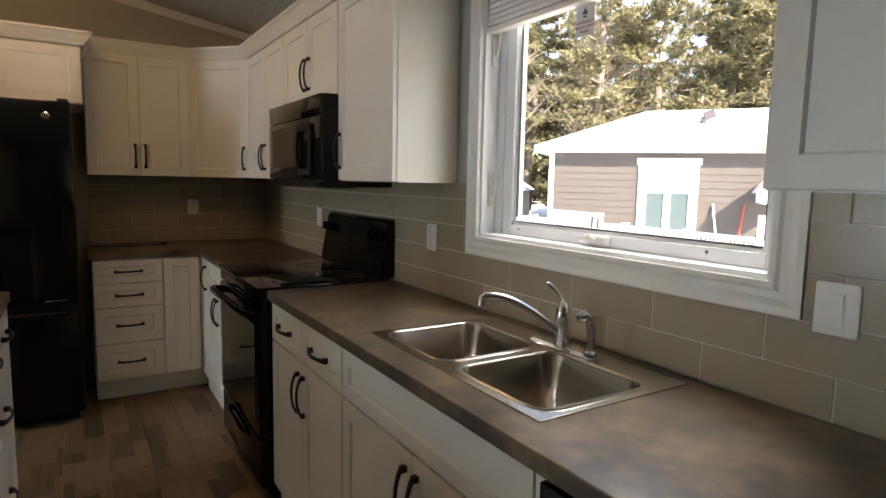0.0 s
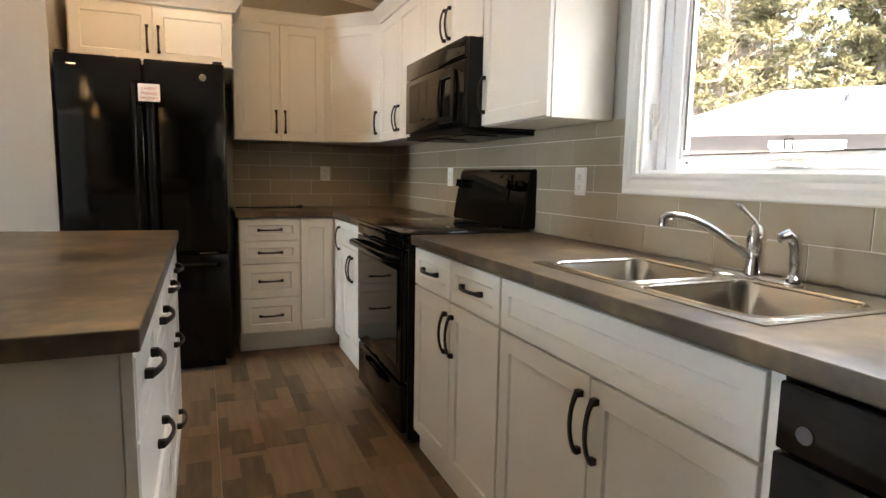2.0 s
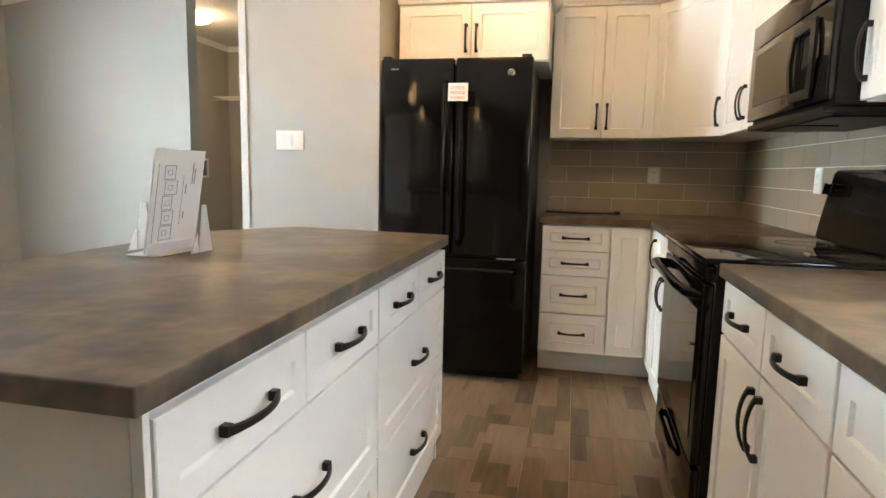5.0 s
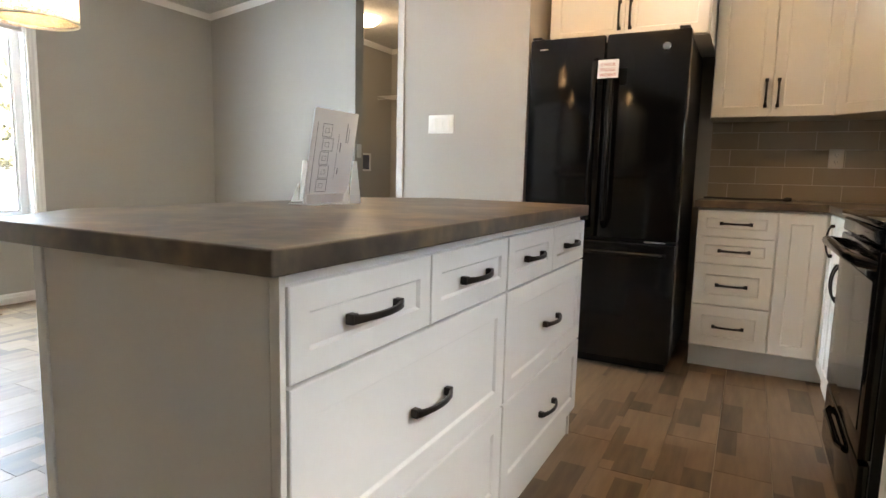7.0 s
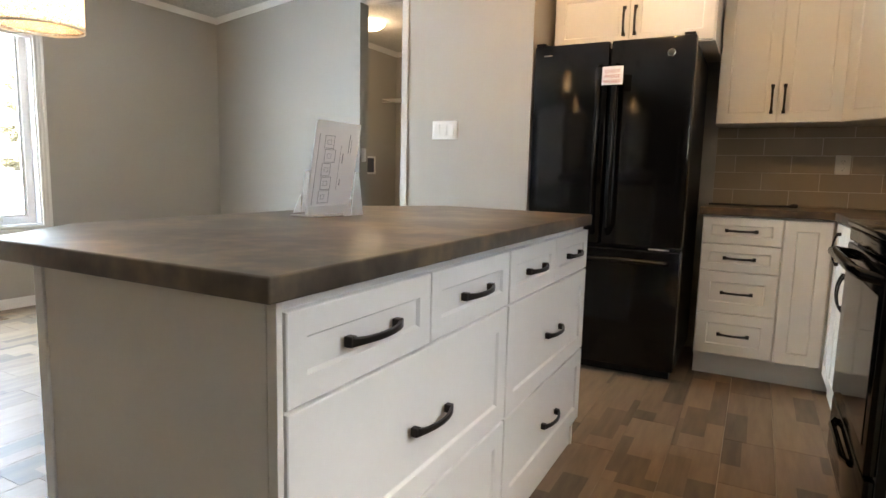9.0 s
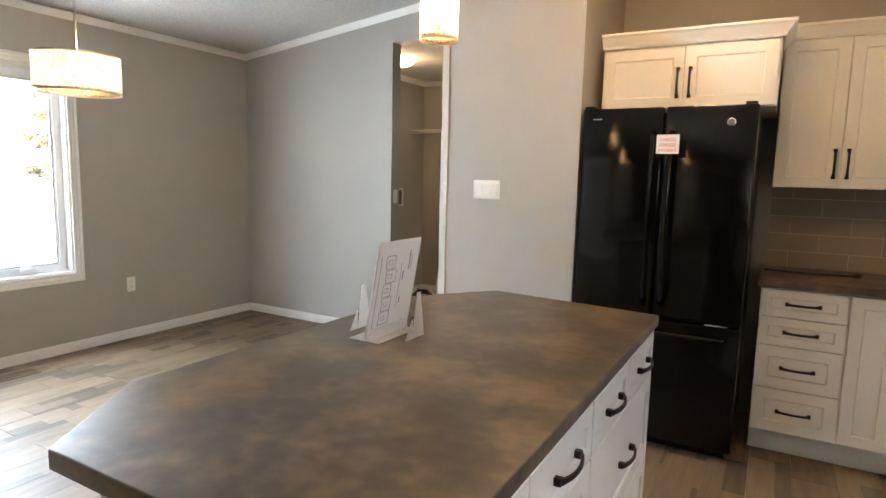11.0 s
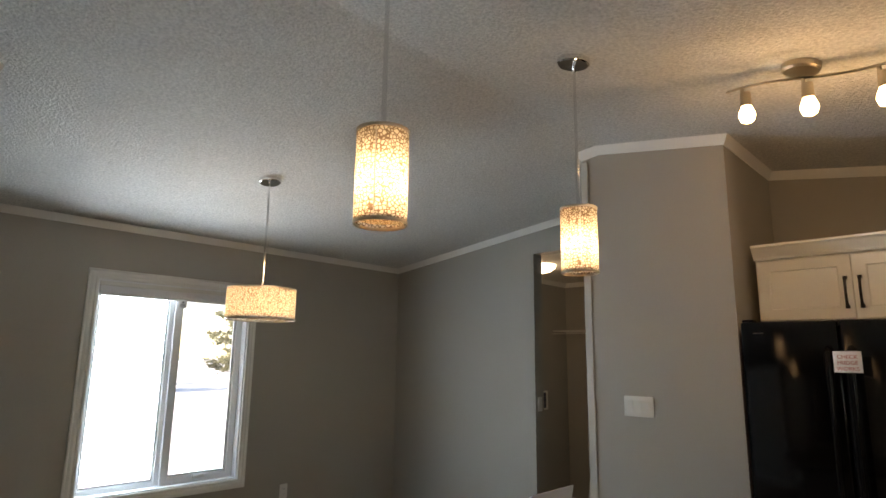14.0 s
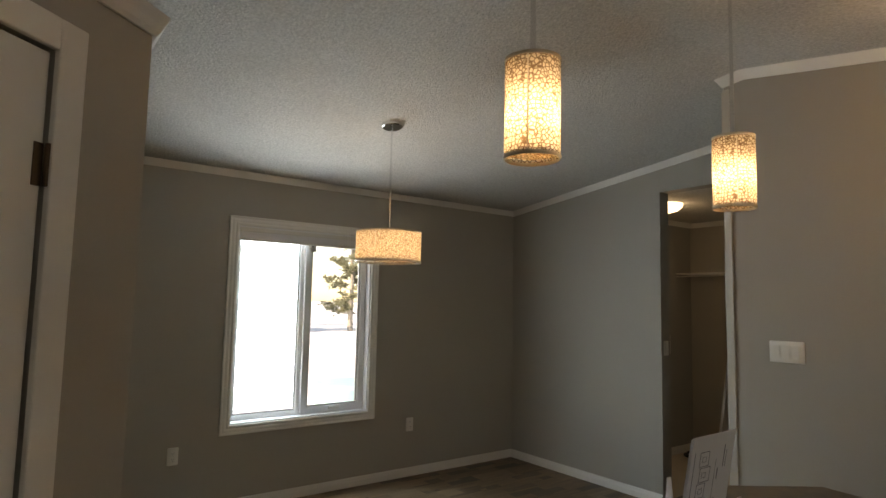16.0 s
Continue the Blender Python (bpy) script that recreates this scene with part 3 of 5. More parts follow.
def text_part(body, size, m, material, parent, label):
    c = bpy.data.curves.new("lettering", "FONT")
    c.body, c.size, c.align_x, c.extrude = body, size, "CENTER", 0.0002
    tmp = new("lettering", c)
    me = bpy.data.meshes.new_from_object(tmp.evaluated_get(bpy.context.evaluated_depsgraph_get()))
    bpy.data.objects.remove(tmp)
    me.name = "lettering"
    me.materials.clear()
    me.materials.append(material)
    ob = new("lettering", me)
    ob.parent, ob.matrix_basis = parent, m
    return tagged(ob, label)


hang_tag(pose(EAST + 0.035, 1.365, KW["z1"] - 0.21, 0, 0, -90), 0.075, 0.090, ("Push Button to", "Raise or Lower", "Shades"))
hang_tag(pose(WEST + 0.003, DW["y0"] + 0.600, DW["z1"] - 0.105, 0, 0, 90), 0.06, 0.06)


# ---- cabinets ----
def shaker(bm, x0, x1, z0, z1, t=0.019, frame=0.055, sink=0.007):
    """A door or drawer front with a sunk centre panel; its face looks to -y."""
    g = 0.0015
    x0, x1, z0, z1 = x0 + g, x1 - g, z0 + g, z1 - g
    f = min(frame, (z1 - z0) * 0.30, (x1 - x0) * 0.30)
    loops = []
    for d, y in ((0, 0), (0, -t + 0.002), (0.002, -t), (f - 0.001, -t), (f + 0.004, -t + sink)):
        loops.append([bm.verts.new(v) for v in ((x0 + d, y, z0 + d), (x1 - d, y, z0 + d), (x1 - d, y, z1 - d), (x0 + d, y, z1 - d))])
    bm.faces.new(loops[0][::-1])
    for p, q in zip(loops, loops[1:]):
        for i in range(4):
            bm.faces.new((p[i], p[(i + 1) % 4], q[(i + 1) % 4], q[i]))
    bm.faces.new(loops[-1])
    bmesh.ops.recalc_face_normals(bm, faces=bm.faces)


def pull(parent, x, z, upright=False, y=-0.019, L=0.150):
    """Arched dark pull with flared square feet."""
    if "pull" not in MESHES:
        b = bmesh.new()
        n, prev = 14, None
        for i in range(n + 1):
            s = i / n
            u = -L / 2 + L * s
            arch = -0.010 - 0.020 * math.sin(math.pi * min(1, max(0, (s - 0.03) / 0.94))) ** 0.55
            hw = 0.0055 + 0.0035 * abs(2 * s - 1) ** 5
            hy = 0.0038 + 0.0015 * abs(2 * s - 1) ** 4
            ring = [b.verts.new((u, arch + a * hy, c * hw)) for a, c in ((-1, -0.7), (-0.7, -1), (0.7, -1), (1, -0.7), (1, 0.7), (0.7, 1), (-0.7, 1), (-1, 0.7))]
            if prev:
                for k in range(8):
                    b.faces.new((prev[k], ring[k], ring[(k + 1) % 8], prev[(k + 1) % 8]))
            else:
                b.faces.new(ring)
            prev = ring
        b.faces.new(prev[::-1])
        for sx in (-1, 1):
            box(b, sx * (L / 2 - 0.006) - 0.008, sx * (L / 2 - 0.006) + 0.008, -0.016, 0.0, -0.009, 0.009, 0.002)
        bmesh.ops.recalc_face_normals(b, faces=b.faces)
        me = bpy.data.meshes.new("handle")
        b.to_mesh(me)
        b.free()
        me.materials.append(M_handle)
        MESHES["pull"] = me
    ob = new("handle", MESHES["pull"])
    ob.parent = parent
    ob.matrix_basis = pose(x, y, z, 0, 90 if upright else 0, 0)
    return tagged(ob, "dark arched metal handle")


MESHES = {}


def cabinet(name, label, group, m, w, depth, z0, z1, fronts, back=0.0, plinth=0.0, body_mat=None, hollow=False):
    """Local: x along the face, y into the cabinet, z up. fronts: (kind, x0, x1, z0, z1, handle)."""
    t = thing(name, label, "cabinet", m, group)
    b = bmesh.new()
    if hollow:                            # sides, back, floor and face, with room for a sink
        box(b, 0.0005, w - 0.0005, 0.0, 0.02, z0, z1)
        box(b, 0.0005, w - 0.0005, 0.02, depth, z0, z0 + 0.02)
        for x0, x1 in ((0.0005, 0.018), (w - 0.018, w - 0.0005)):
            box(b, x0, x1, 0.02, depth, z0 + 0.02, z1)
    else:
        box(b, 0.0005, w - 0.0005, 0.0, depth, z0, z1)
    if plinth:
        box(b, 0.0005, w - 0.0005, 0.012 if plinth > 0.02 else 0.07, depth, 0.0, z0 - 0.0005)
    part("body", b, body_mat or M_cab, t)
    for kind, x0, x1, c0, c1, h in fronts:
        b = bmesh.new()
        shaker(b, x0, x1, c0, c1)
        f = part(kind, b, M_cab, t)
        if h == "h":
            pull(f, (x0 + x1) / 2, (c0 + c1) / 2)
        elif h:
            x = x0 + 0.028 if h[0] == "l" else x1 - 0.028
            z = c0 + 0.125 if h[1] == "b" else c1 - 0.115
            pull(f, x, z, True)
    return t


BASES, UPPERS, ISLES = "white base cabinets", "white wall cabinets", "island cabinets"
FACE_X, FACE_Y = 1.012, 4.045        # faces of the base cabinets (without their fronts)
# north run
cabinet("base_cabinet", "white base cabinet with four drawers and a corner panel", BASES, pose(0.396, FACE_Y, 0), FACE_X - 0.396 + 0.02, NORTH_K - FACE_Y - 0.002, 0.125, 0.875,
        [("drawer_front", 0.004, 0.372, 0.727, 0.868, "h"), ("drawer_front", 0.004, 0.372, 0.583, 0.725, "h"), ("drawer_front", 0.004, 0.372, 0.362, 0.581, "h"), ("drawer_front", 0.004, 0.372, 0.135, 0.360, "h"), ("panel", 0.378, 0.584, 0.135, 0.868, "")], plinth=0.01)


def east(y, x=FACE_X):
    """Faces west; local x runs south from y."""
    return pose(x, y, 0, 0, 0, -90)


D = EAST - FACE_X - 0.002
cabinet("base_cabinet", "white corner base cabinet beside the range, drawer over doors", BASES, east(FACE_Y - 0.001), 0.79, D, 0.10, 0.875,
        [("door", 0.004, 0.212, 0.108, 0.868, "rt"), ("drawer_front", 0.218, 0.786, 0.722, 0.868, ""), ("door", 0.218, 0.50, 0.108, 0.718, "rt"), ("door", 0.502, 0.786, 0.108, 0.718, "lt")], plinth=0.03)
cabinet("base_cabinet", "white base cabinet beside the range, two drawers over paired doors", BASES, east(2.441), 0.747, D, 0.085, 0.875,
        [("drawer_front", 0.004, 0.372, 0.717, 0.868, "h"), ("drawer_front", 0.374, 0.743, 0.717, 0.868, "h"), ("door", 0.004, 0.372, 0.092, 0.713, "rt"), ("door", 0.374, 0.743, 0.092, 0.713, "lt")], plinth=0.03)
cabinet("sink_base_cabinet", "white sink cabinet with one wide false front over paired doors", BASES, east(1.693), 0.88, D, 0.085, 0.875,
        [("panel", 0.004, 0.876, 0.717, 0.868, ""), ("door", 0.004, 0.439, 0.092, 0.713, "rt"), ("door", 0.441, 0.876, 0.092, 0.713, "lt")], plinth=0.03, hollow=True)
b = bmesh.new()
box(b, 0.996, EAST - 0.01, 0.788, 0.812, 0.0, 0.875)
lone("end_panel", b, M_cab, "white cabinet end panel beside the dishwasher", "panel", BASES)
cabinet("base_cabinet", "white base cabinet beyond the dishwasher", BASES, east(0.178), 0.60, D, 0.085, 0.875,
        [("drawer_front", 0.004, 0.596, 0.717, 0.868, "h"), ("door", 0.004, 0.298, 0.092, 0.713, "rt"), ("door", 0.300, 0.596, 0.092, 0.713, "lt")], plinth=0.03)

# wall cabinets
U0, U1 = 1.368, 2.120
UF = 4.345
cabinet("wall_cabinet", "white wall cabinet with paired shaker doors", UPPERS, pose(0.40, UF, 0), 0.595, NORTH_K - UF - 0.002, U0, U1 + 0.01,
        [("door", 0.003, 0.296, U0, U1, "rb"), ("door", 0.298, 0.592, U0, U1, "lb")])
UX = 1.317
# corner cabinet with a slanting door
t = thing("corner_wall_cabinet", "white corner wall cabinet with a slanting door", "cabinet", group=UPPERS)
CA, CB = Vector((0.998, UF)), Vector((UX, 4.03))
b = bmesh.new()
prism(b, [tuple(CA), tuple(CB), (EAST - 0.002, 4.03), (EAST - 0.002, NORTH_K - 0.002), (0.998, NORTH_K - 0.002)], U0, U1 + 0.01, "z")
part("body", b, M_cab, t)
ang = math.degrees(math.atan2(CB.y - CA.y, CB.x - CA.x))
b = bmesh.new()
cw = (CB - CA).length
shaker(b, 0.006, cw - 0.006, U0, U1)
f = part("door", b, M_cab, t, m=pose(CA.x, CA.y, 0, 0, 0, ang) @ pose(0, -0.001, 0))
pull(f, cw - 0.036, U0 + 0.125, True)
D2 = EAST - UX - 0.002
cabinet("wall_cabinet", "white wall cabinet with paired shaker doors, next to the microwave", UPPERS, east(4.028, UX), 0.776, D2, U0, U1 + 0.01,
        [("door", 0.003, 0.387, U0, U1, "rb"), ("door", 0.389, 0.773, U0, U1, "lb")])
cabinet("wall_cabinet", "short white wall cabinet over the microwave", UPPERS, east(3.250, UX), 0.760, D2, 1.735, U1 + 0.01,
        [("door", 0.003, 0.379, 1.738, U1, "rb"), ("door", 0.381, 0.757, 1.738, U1, "lb")])
cabinet("wall_cabinet", "white wall cabinet with one shaker door, beside the kitchen window", UPPERS, east(2.488, UX), 0.518, D2, U0 - 0.004, U1 + 0.01,
        [("door", 0.003, 0.515, U0 - 0.002, U1, "lb")])
cabinet("wall_cabinet", "white wall cabinet at the near side of the kitchen window", UPPERS, east(0.630, UX), 0.76, D2, U0 - 0.004, U1 + 0.01,
        [("door", 0.003, 0.379, U0 - 0.002, U1, "rb"), ("door", 0.381, 0.757, U0 - 0.002, U1, "lb")])
# over the fridge, deeper
OF_Y = 4.0
cabinet("fridge_wall_cabinet", "deep white wall cabinet with paired doors over the black fridge", UPPERS, pose(-0.450, OF_Y, 0), 0.842, NORTH_K - OF_Y - 0.002, 1.756, 2.085,
        [("door", 0.008, 0.416, 1.760, 2.068, "rb"), ("door", 0.418, 0.836, 1.760, 2.068, "lb")])
CAP = [(0.0, -0.012), (0.012, -0.012), (0.016, 0.0), (0.030, 0.018), (0.044, 0.040), (0.054, 0.048), (0.054, 0.060), (0.0, 0.060)]
b = bmesh.new()
sweep(b, CAP, [(0.41, UF - 0.02, U1 + 0.013), (1.004, UF - 0.02, U1 + 0.013), (UX - 0.019, 4.02, U1 + 0.013), (UX - 0.019, 1.971, U1 + 0.013), (EAST - 0.002, 1.971, U1 + 0.013)])
setting("trim_cabinet_crown", b, M_cab, "white cornice along the top of the wall cabinets", "trim")
b = bmesh.new()
sweep(b, CAP, [(UX - 0.019 + 0.25, 0.631, U1 + 0.013), (UX - 0.019, 0.631, U1 + 0.013), (UX - 0.019, -0.128, U1 + 0.013)])
setting("trim_cabinet_crown", b, M_cab, "white cornice along the top of the wall cabinet", "trim")
b = bmesh.new()
sweep(b, CAP, [(-0.450, OF_Y - 0.02, 2.087), (0.394, OF_Y - 0.02, 2.087), (0.394, UF - 0.025, 2.087)])
setting("trim_cabinet_crown", b, M_cab, "white cornice on the cabinet over the fridge", "trim")

# ---- worktops ----
b = bmesh.new()
CX = 0.978
xs, ys = [0.378, CX, 1.088, 1.462, EAST - 0.008], [-0.43, 0.908, 1.618, 2.452, 3.236, 4.012, NORTH_K - 0.008]
skip = [(0, j) for j in range(5)] + [(i, 3) for i in range(1, 4)] + [(2, 1)]
slab(b, xs, ys, skip, 0.876, 0.914)
lone("worktop", b, M_counter, "dark brown mottled laminate kitchen worktop with a sink cut-out", "worktop", smooth=True)


# ---- sink and tap ----
def rounded(x0, x1, y0, y1, r, z, n=6):
    out = []
    for cx, cy, a0 in ((x1 - r, y1 - r, 0), (x0 + r, y1 - r, 90), (x0 + r, y0 + r, 180), (x1 - r, y0 + r, 270)):
        for i in range(n + 1):
            a = radians(a0 + 90 * i / n)
            out.append((cx + r * math.cos(a), cy + r * math.sin(a), z))
    return out


def loft(bm, loops, close=True):
    rings = [[bm.verts.new(p) for p in loop] for loop in loops]
    n = len(rings[0])
    for p, q in zip(rings, rings[1:]):
        for i in range(n):
            bm.faces.new((p[i], p[(i + 1) % n], q[(i + 1) % n], q[i]))
    if close:
        bm.faces.new(rings[-1])


sink = thing("kitchen_sink", "stainless steel double-bowl sink set in the dark worktop", "sink")
b = bmesh.new()
Z = 0.9142
SX0, SX1, SY0, SY1 = 1.066, 1.516, 0.886, 1.642
xs = [SX0, 1.103, 1.413, SX1]
ys = [SY0, 0.923, 1.233, 1.296, 1.606, SY1]
slab(b, xs, ys, [(1, 1), (1, 3)], Z - 0.0005, Z + 0.0035, 0.0012)
part("sink_rim", b, M_steel, sink, "brushed steel rim")
for y0, y1 in ((0.917, 1.239), (1.290, 1.612)):
    b = bmesh.new()
    loft(b, [rounded(1.090, 1.428, y0 - 0.012, y1 + 0.012, 0.06, Z + 0.003), rounded(1.093, 1.425, y0 - 0.009, y1 + 0.009, 0.058, Z + 0.0065), rounded(1.098, 1.420, y0 - 0.004, y1 + 0.004, 0.056, Z + 0.006),
             rounded(1.104, 1.414, y0 + 0.002, y1 - 0.002, 0.052, Z - 0.004), rounded(1.114, 1.404, y0 + 0.012, y1 - 0.012, 0.05, Z - 0.13), rounded(1.126, 1.392, y0 + 0.024, y1 - 0.024, 0.045, Z - 0.160), rounded(1.153, 1.365, y0 + 0.05, y1 - 0.05, 0.04, Z - 0.170)])
    part("sink_bowl", b, M_steel, sink, "deep brushed steel bowl with rounded corners", True)
    b = bmesh.new()
    lathe(b, [(0.045, 0.0), (0.042, 0.003), (0.030, 0.001), (0.012, -0.0005)], 20, (1.259, (y0 + y1) / 2, Z - 0.169))
    part("drain", b, M_chrome, sink, "round metal drain", True)

tap = thing("tap", "chrome single-lever kitchen tap with a swan-neck spout and side spray", "tap", pose(1.452, 1.235, Z + 0.0035))
b = bmesh.new()
loft(b, [rounded(-0.026, 0.026, -0.125, 0.125, 0.025, 0.0005), rounded(-0.026, 0.026, -0.125, 0.125, 0.025, 0.006), rounded(-0.018, 0.018, -0.115, 0.115, 0.0175, 0.012)])
part("base_plate", b, M_chrome, tap, smooth=True)
b = bmesh.new()
lathe(b, [(0.024, 0.011), (0.023, 0.025), (0.020, 0.055), (0.0205, 0.07), (0.023, 0.09), (0.021, 0.11), (0.015, 0.125), (0.010, 0.133), (0.004, 0.135)], 24)
part("tap_body", b, M_chrome, tap, smooth=True)
b = bmesh.new()
tube(b, [(0, 0, 0.128), (-0.003, 0.004, 0.142), (-0.012, 0.020, 0.160), (-0.024, 0.034, 0.177), (-0.030, 0.040, 0.181)], [0.008, 0.006, 0.0055, 0.008, 0.005], 10, 0.8)
part("lever", b, M_chrome, tap, smooth=True)
b = bmesh.new()
spout = []
for i in range(15):
    s = i / 14
    spout.append((-0.205 * s, 0.085 * s, 0.040 + 0.112 * math.sin(s * 1.62)))
spout += [(-0.212, 0.088, spout[-1][2] - 0.008), (-0.213, 0.0885, spout[-1][2] - 0.026)]
tube(b, spout, [0.0105] * 13 + [0.010, 0.010, 0.0115, 0.0115], 14)
part("spout", b, M_chrome, tap, smooth=True)
b = bmesh.new()
lathe(b, [(0.019, 0.011), (0.019, 0.018), (0.012, 0.024), (0.011, 0.045), (0.013, 0.055)], 18, (0.0, -0.105, 0))
tube(b, [(0.0, -0.105, 0.05), (0.0, -0.105, 0.085), (-0.006, -0.103, 0.108), (-0.022, -0.098, 0.118), (-0.040, -0.092, 0.110)], [0.012, 0.013, 0.015, 0.015, 0.011], 14)
part("side_spray", b, M_chrome, tap, "chrome side spray", True)


# ---- appliances ----
fr = thing("refrigerator", "black french-door refrigerator with a bottom freezer drawer, closed", "refrigerator", pose(-0.482, 3.772, 0))
FW, FH = 0.812, 1.745
b = bmesh.new()
box(b, 0.006, FW - 0.006, 0.075, 0.80, 0.06, FH - 0.02, 0.004)
box(b, 0.03, FW - 0.03, 0.10, 0.75, 0.0, 0.06)
part("case", b, M_blackside, fr, "black textured case")
for x0, x1 in ((0.0, 0.400), (0.410, FW)):
    b = bmesh.new()
    box(b, x0, x1, 0.0, 0.07, 0.705, FH, 0.010)
    part("door", b, M_black, fr, "glossy black door", True)
b = bmesh.new()
box(b, 0.0, FW, 0.0, 0.07, 0.065, 0.690, 0.010)
part("freezer_drawer", b, M_black, fr, "glossy black freezer drawer", True)
for x in (0.362, 0.446):
    b = bmesh.new()
    tube(b, [(x, 0.002, 1.62), (x, -0.030, 1.60), (x, -0.042, 1.55), (x, -0.045, 1.3), (x, -0.045, 1.0), (x, -0.040, 0.80), (x, 0.002, 0.765)], [0.013, 0.014, 0.013, 0.012, 0.012, 0.013, 0.013], 12, 1.2)
    part("door_handle", b, M_black, fr, "long glossy black bar handle", True)
b = bmesh.new()
tube(b, [(0.06, 0.002, 0.63), (0.075, -0.040, 0.632), (0.4, -0.048, 0.634), (0.735, -0.040, 0.632), (0.75, 0.002, 0.63)], [0.014, 0.013, 0.013, 0.013, 0.014], 12)
part("freezer_handle", b, M_black, fr, "glossy black bar handle", True)
b = bmesh.new()
lathe(b, [(0.019, 0.0), (0.019, 0.002), (0.015, 0.0035), (0.0148, 0.003), (0.002, 0.003)], 24)
part("round_badge", b, M_chrome, fr, "round silver badge", True, pose(0.700, -0.0005, 1.665, 90, 0, 0))
for x0, x1, z0 in ((0.055, 0.100, 1.688), (0.655, 0.755, 0.694)):
    b = bmesh.new()
    box(b, x0, x1, -0.0012 if z0 > 1 else -0.006, -0.0002, z0, z0 + 0.006)
    part("name_strip", b, M_chrome, fr, "small silver strip")
for x0 in (0.01, FW - 0.06):
    b = bmesh.new()
    box(b, x0, x0 + 0.05, -0.002, 0.06, FH + 0.0, FH + 0.012, 0.003)
    part("hinge_cover", b, M_blackside, fr, "black hinge cover")

note = thing("paper_note", "small white paper note taped to the fridge doors, red handwriting", "note", pose(-0.482 + 0.437, 3.705, 1.560, -3, 0, -2))
b = bmesh.new()
n = 8
rows_ = [[b.verts.new((-0.052 + 0.104 * i / n, -0.004 * math.sin(3 * i / n) - 0.003 * (j == 0), 0.045 - 0.09 * j / 3)) for i in range(n + 1)] for j in range(4)]
for p, q in zip(rows_, rows_[1:]):
    for i in range(n):
        b.faces.new((p[i], q[i], q[i + 1], p[i + 1]))
part("sheet", b, M_paper, note, smooth=True)


for i, w in enumerate(("CHECK", "FRIDGE", "WORKS")):
    text_part(w, 0.023, pose(0.0, -0.0055, 0.013 - 0.025 * i, 90, 0, 0), M_red, note, "red handwritten word")

# range
rg = thing("range", "black freestanding electric range with a glass cooktop, oven closed", "range", pose(0.945, 3.220, 0, 0, 0, -90))
RW = 0.758
b = bmesh.new()
box(b, 0.0, RW, 0.03, 0.64, 0.03, 0.905, 0.003)
box(b, 0.03, RW - 0.03, 0.06, 0.60, 0, 0.03)
part("case", b, M_blackside, rg, "black enamelled sides")
b = bmesh.new()
box(b, -0.002, RW + 0.002, -0.005, 0.60, 0.905, 0.925, 0.006)
part("cooktop", b, M_glassblack, rg, "black glass cooktop", True)
for cx, cy, r in ((0.2, 0.16, 0.11), (0.56, 0.16, 0.08), (0.2, 0.43, 0.08), (0.56, 0.43, 0.11)):
    b = bmesh.new()
    lathe(b, [(r, 0.9252), (r + 0.002, 0.9254), (r + 0.004, 0.9252)], 40, (cx, cy, 0), cap=False)
    part("burner_ring", b, M_blackside, rg, "faint grey burner ring")
b = bmesh.new()
box(b, 0.012, RW - 0.012, 0.0, 0.04, 0.285, 0.845, 0.006)
d = part("oven_door", b, M_black, rg, "glossy black oven door", True)
b = bmesh.new()
box(b, 0.06, RW - 0.06, -0.003, 0.002, 0.35, 0.76, 0.002)
part("oven_window", b, M_glassblack, d, "dark oven window")
b = bmesh.new()
tube(b, [(0.05, 0.004, 0.805), (0.06, -0.036, 0.812), (0.12, -0.052, 0.815), (RW - 0.12, -0.052, 0.815), (RW - 0.06, -0.036, 0.812), (RW - 0.05, 0.004, 0.805)], [0.016] * 6, 14, 1.25)
part("oven_handle", b, M_black, d, "black bar handle", True)
b = bmesh.new()
box(b, 0.004, RW - 0.004, 0.004, 0.05, 0.852, 0.900, 0.006)
part("front_rail", b, M_black, rg, smooth=True)
b = bmesh.new()
box(b, 0.012, RW - 0.012, 0.004, 0.04, 0.06, 0.272, 0.006)
d = part("storage_drawer", b, M_black, rg, "black storage drawer", True)
b = bmesh.new()
tube(b, [(0.2, 0.0, 0.235), (0.24, -0.014, 0.232), (RW - 0.24, -0.014, 0.232), (RW - 0.2, 0.0, 0.235)], 0.010, 10, 1.4)
part("drawer_pull", b, M_black, d, smooth=True)
b = bmesh.new()                          # leaning control console, outline in depth and height
prism(b, [(0.545, 0.926), (0.642, 0.926), (0.642, 1.185), (0.612, 1.195), (0.592, 1.185), (0.560, 1.02)], 0.0, RW, "y")
for v in b.verts:
    v.co = Vector((v.co.y, v.co.x, v.co.z))
bmesh.ops.recalc_face_normals(b, faces=b.faces)
bmesh.ops.bevel(b, geom=list(b.edges), offset=0.007, segments=3, affect="EDGES")
part("control_console", b, M_black, rg, "black upright control console", True)
b = bmesh.new()
prism(b, [(0.575, 1.04), (0.585, 1.04), (0.607, 1.165), (0.596, 1.165)], 0.16, RW - 0.16, "y")
for v in b.verts:
    v.co = Vector((v.co.y, v.co.x - 0.014, v.co.z))
bmesh.ops.recalc_face_normals(b, faces=b.faces)
part("display_panel", b, M_glassblack, rg, "glossy display panel")
for x in (0.055, 0.125, RW - 0.125, RW - 0.055):
    b = bmesh.new()
    lathe(b, [(0.024, 0), (0.022, 0.018), (0.017, 0.03), (0.004, 0.031)], 20)
    box(b, -0.004, 0.004, -0.021, 0.021, 0.028, 0.038, 0.001)
    part("knob", b, M_black, rg, "black control knob", True, pose(x, 0.577, 1.115, 80, 0, 0))

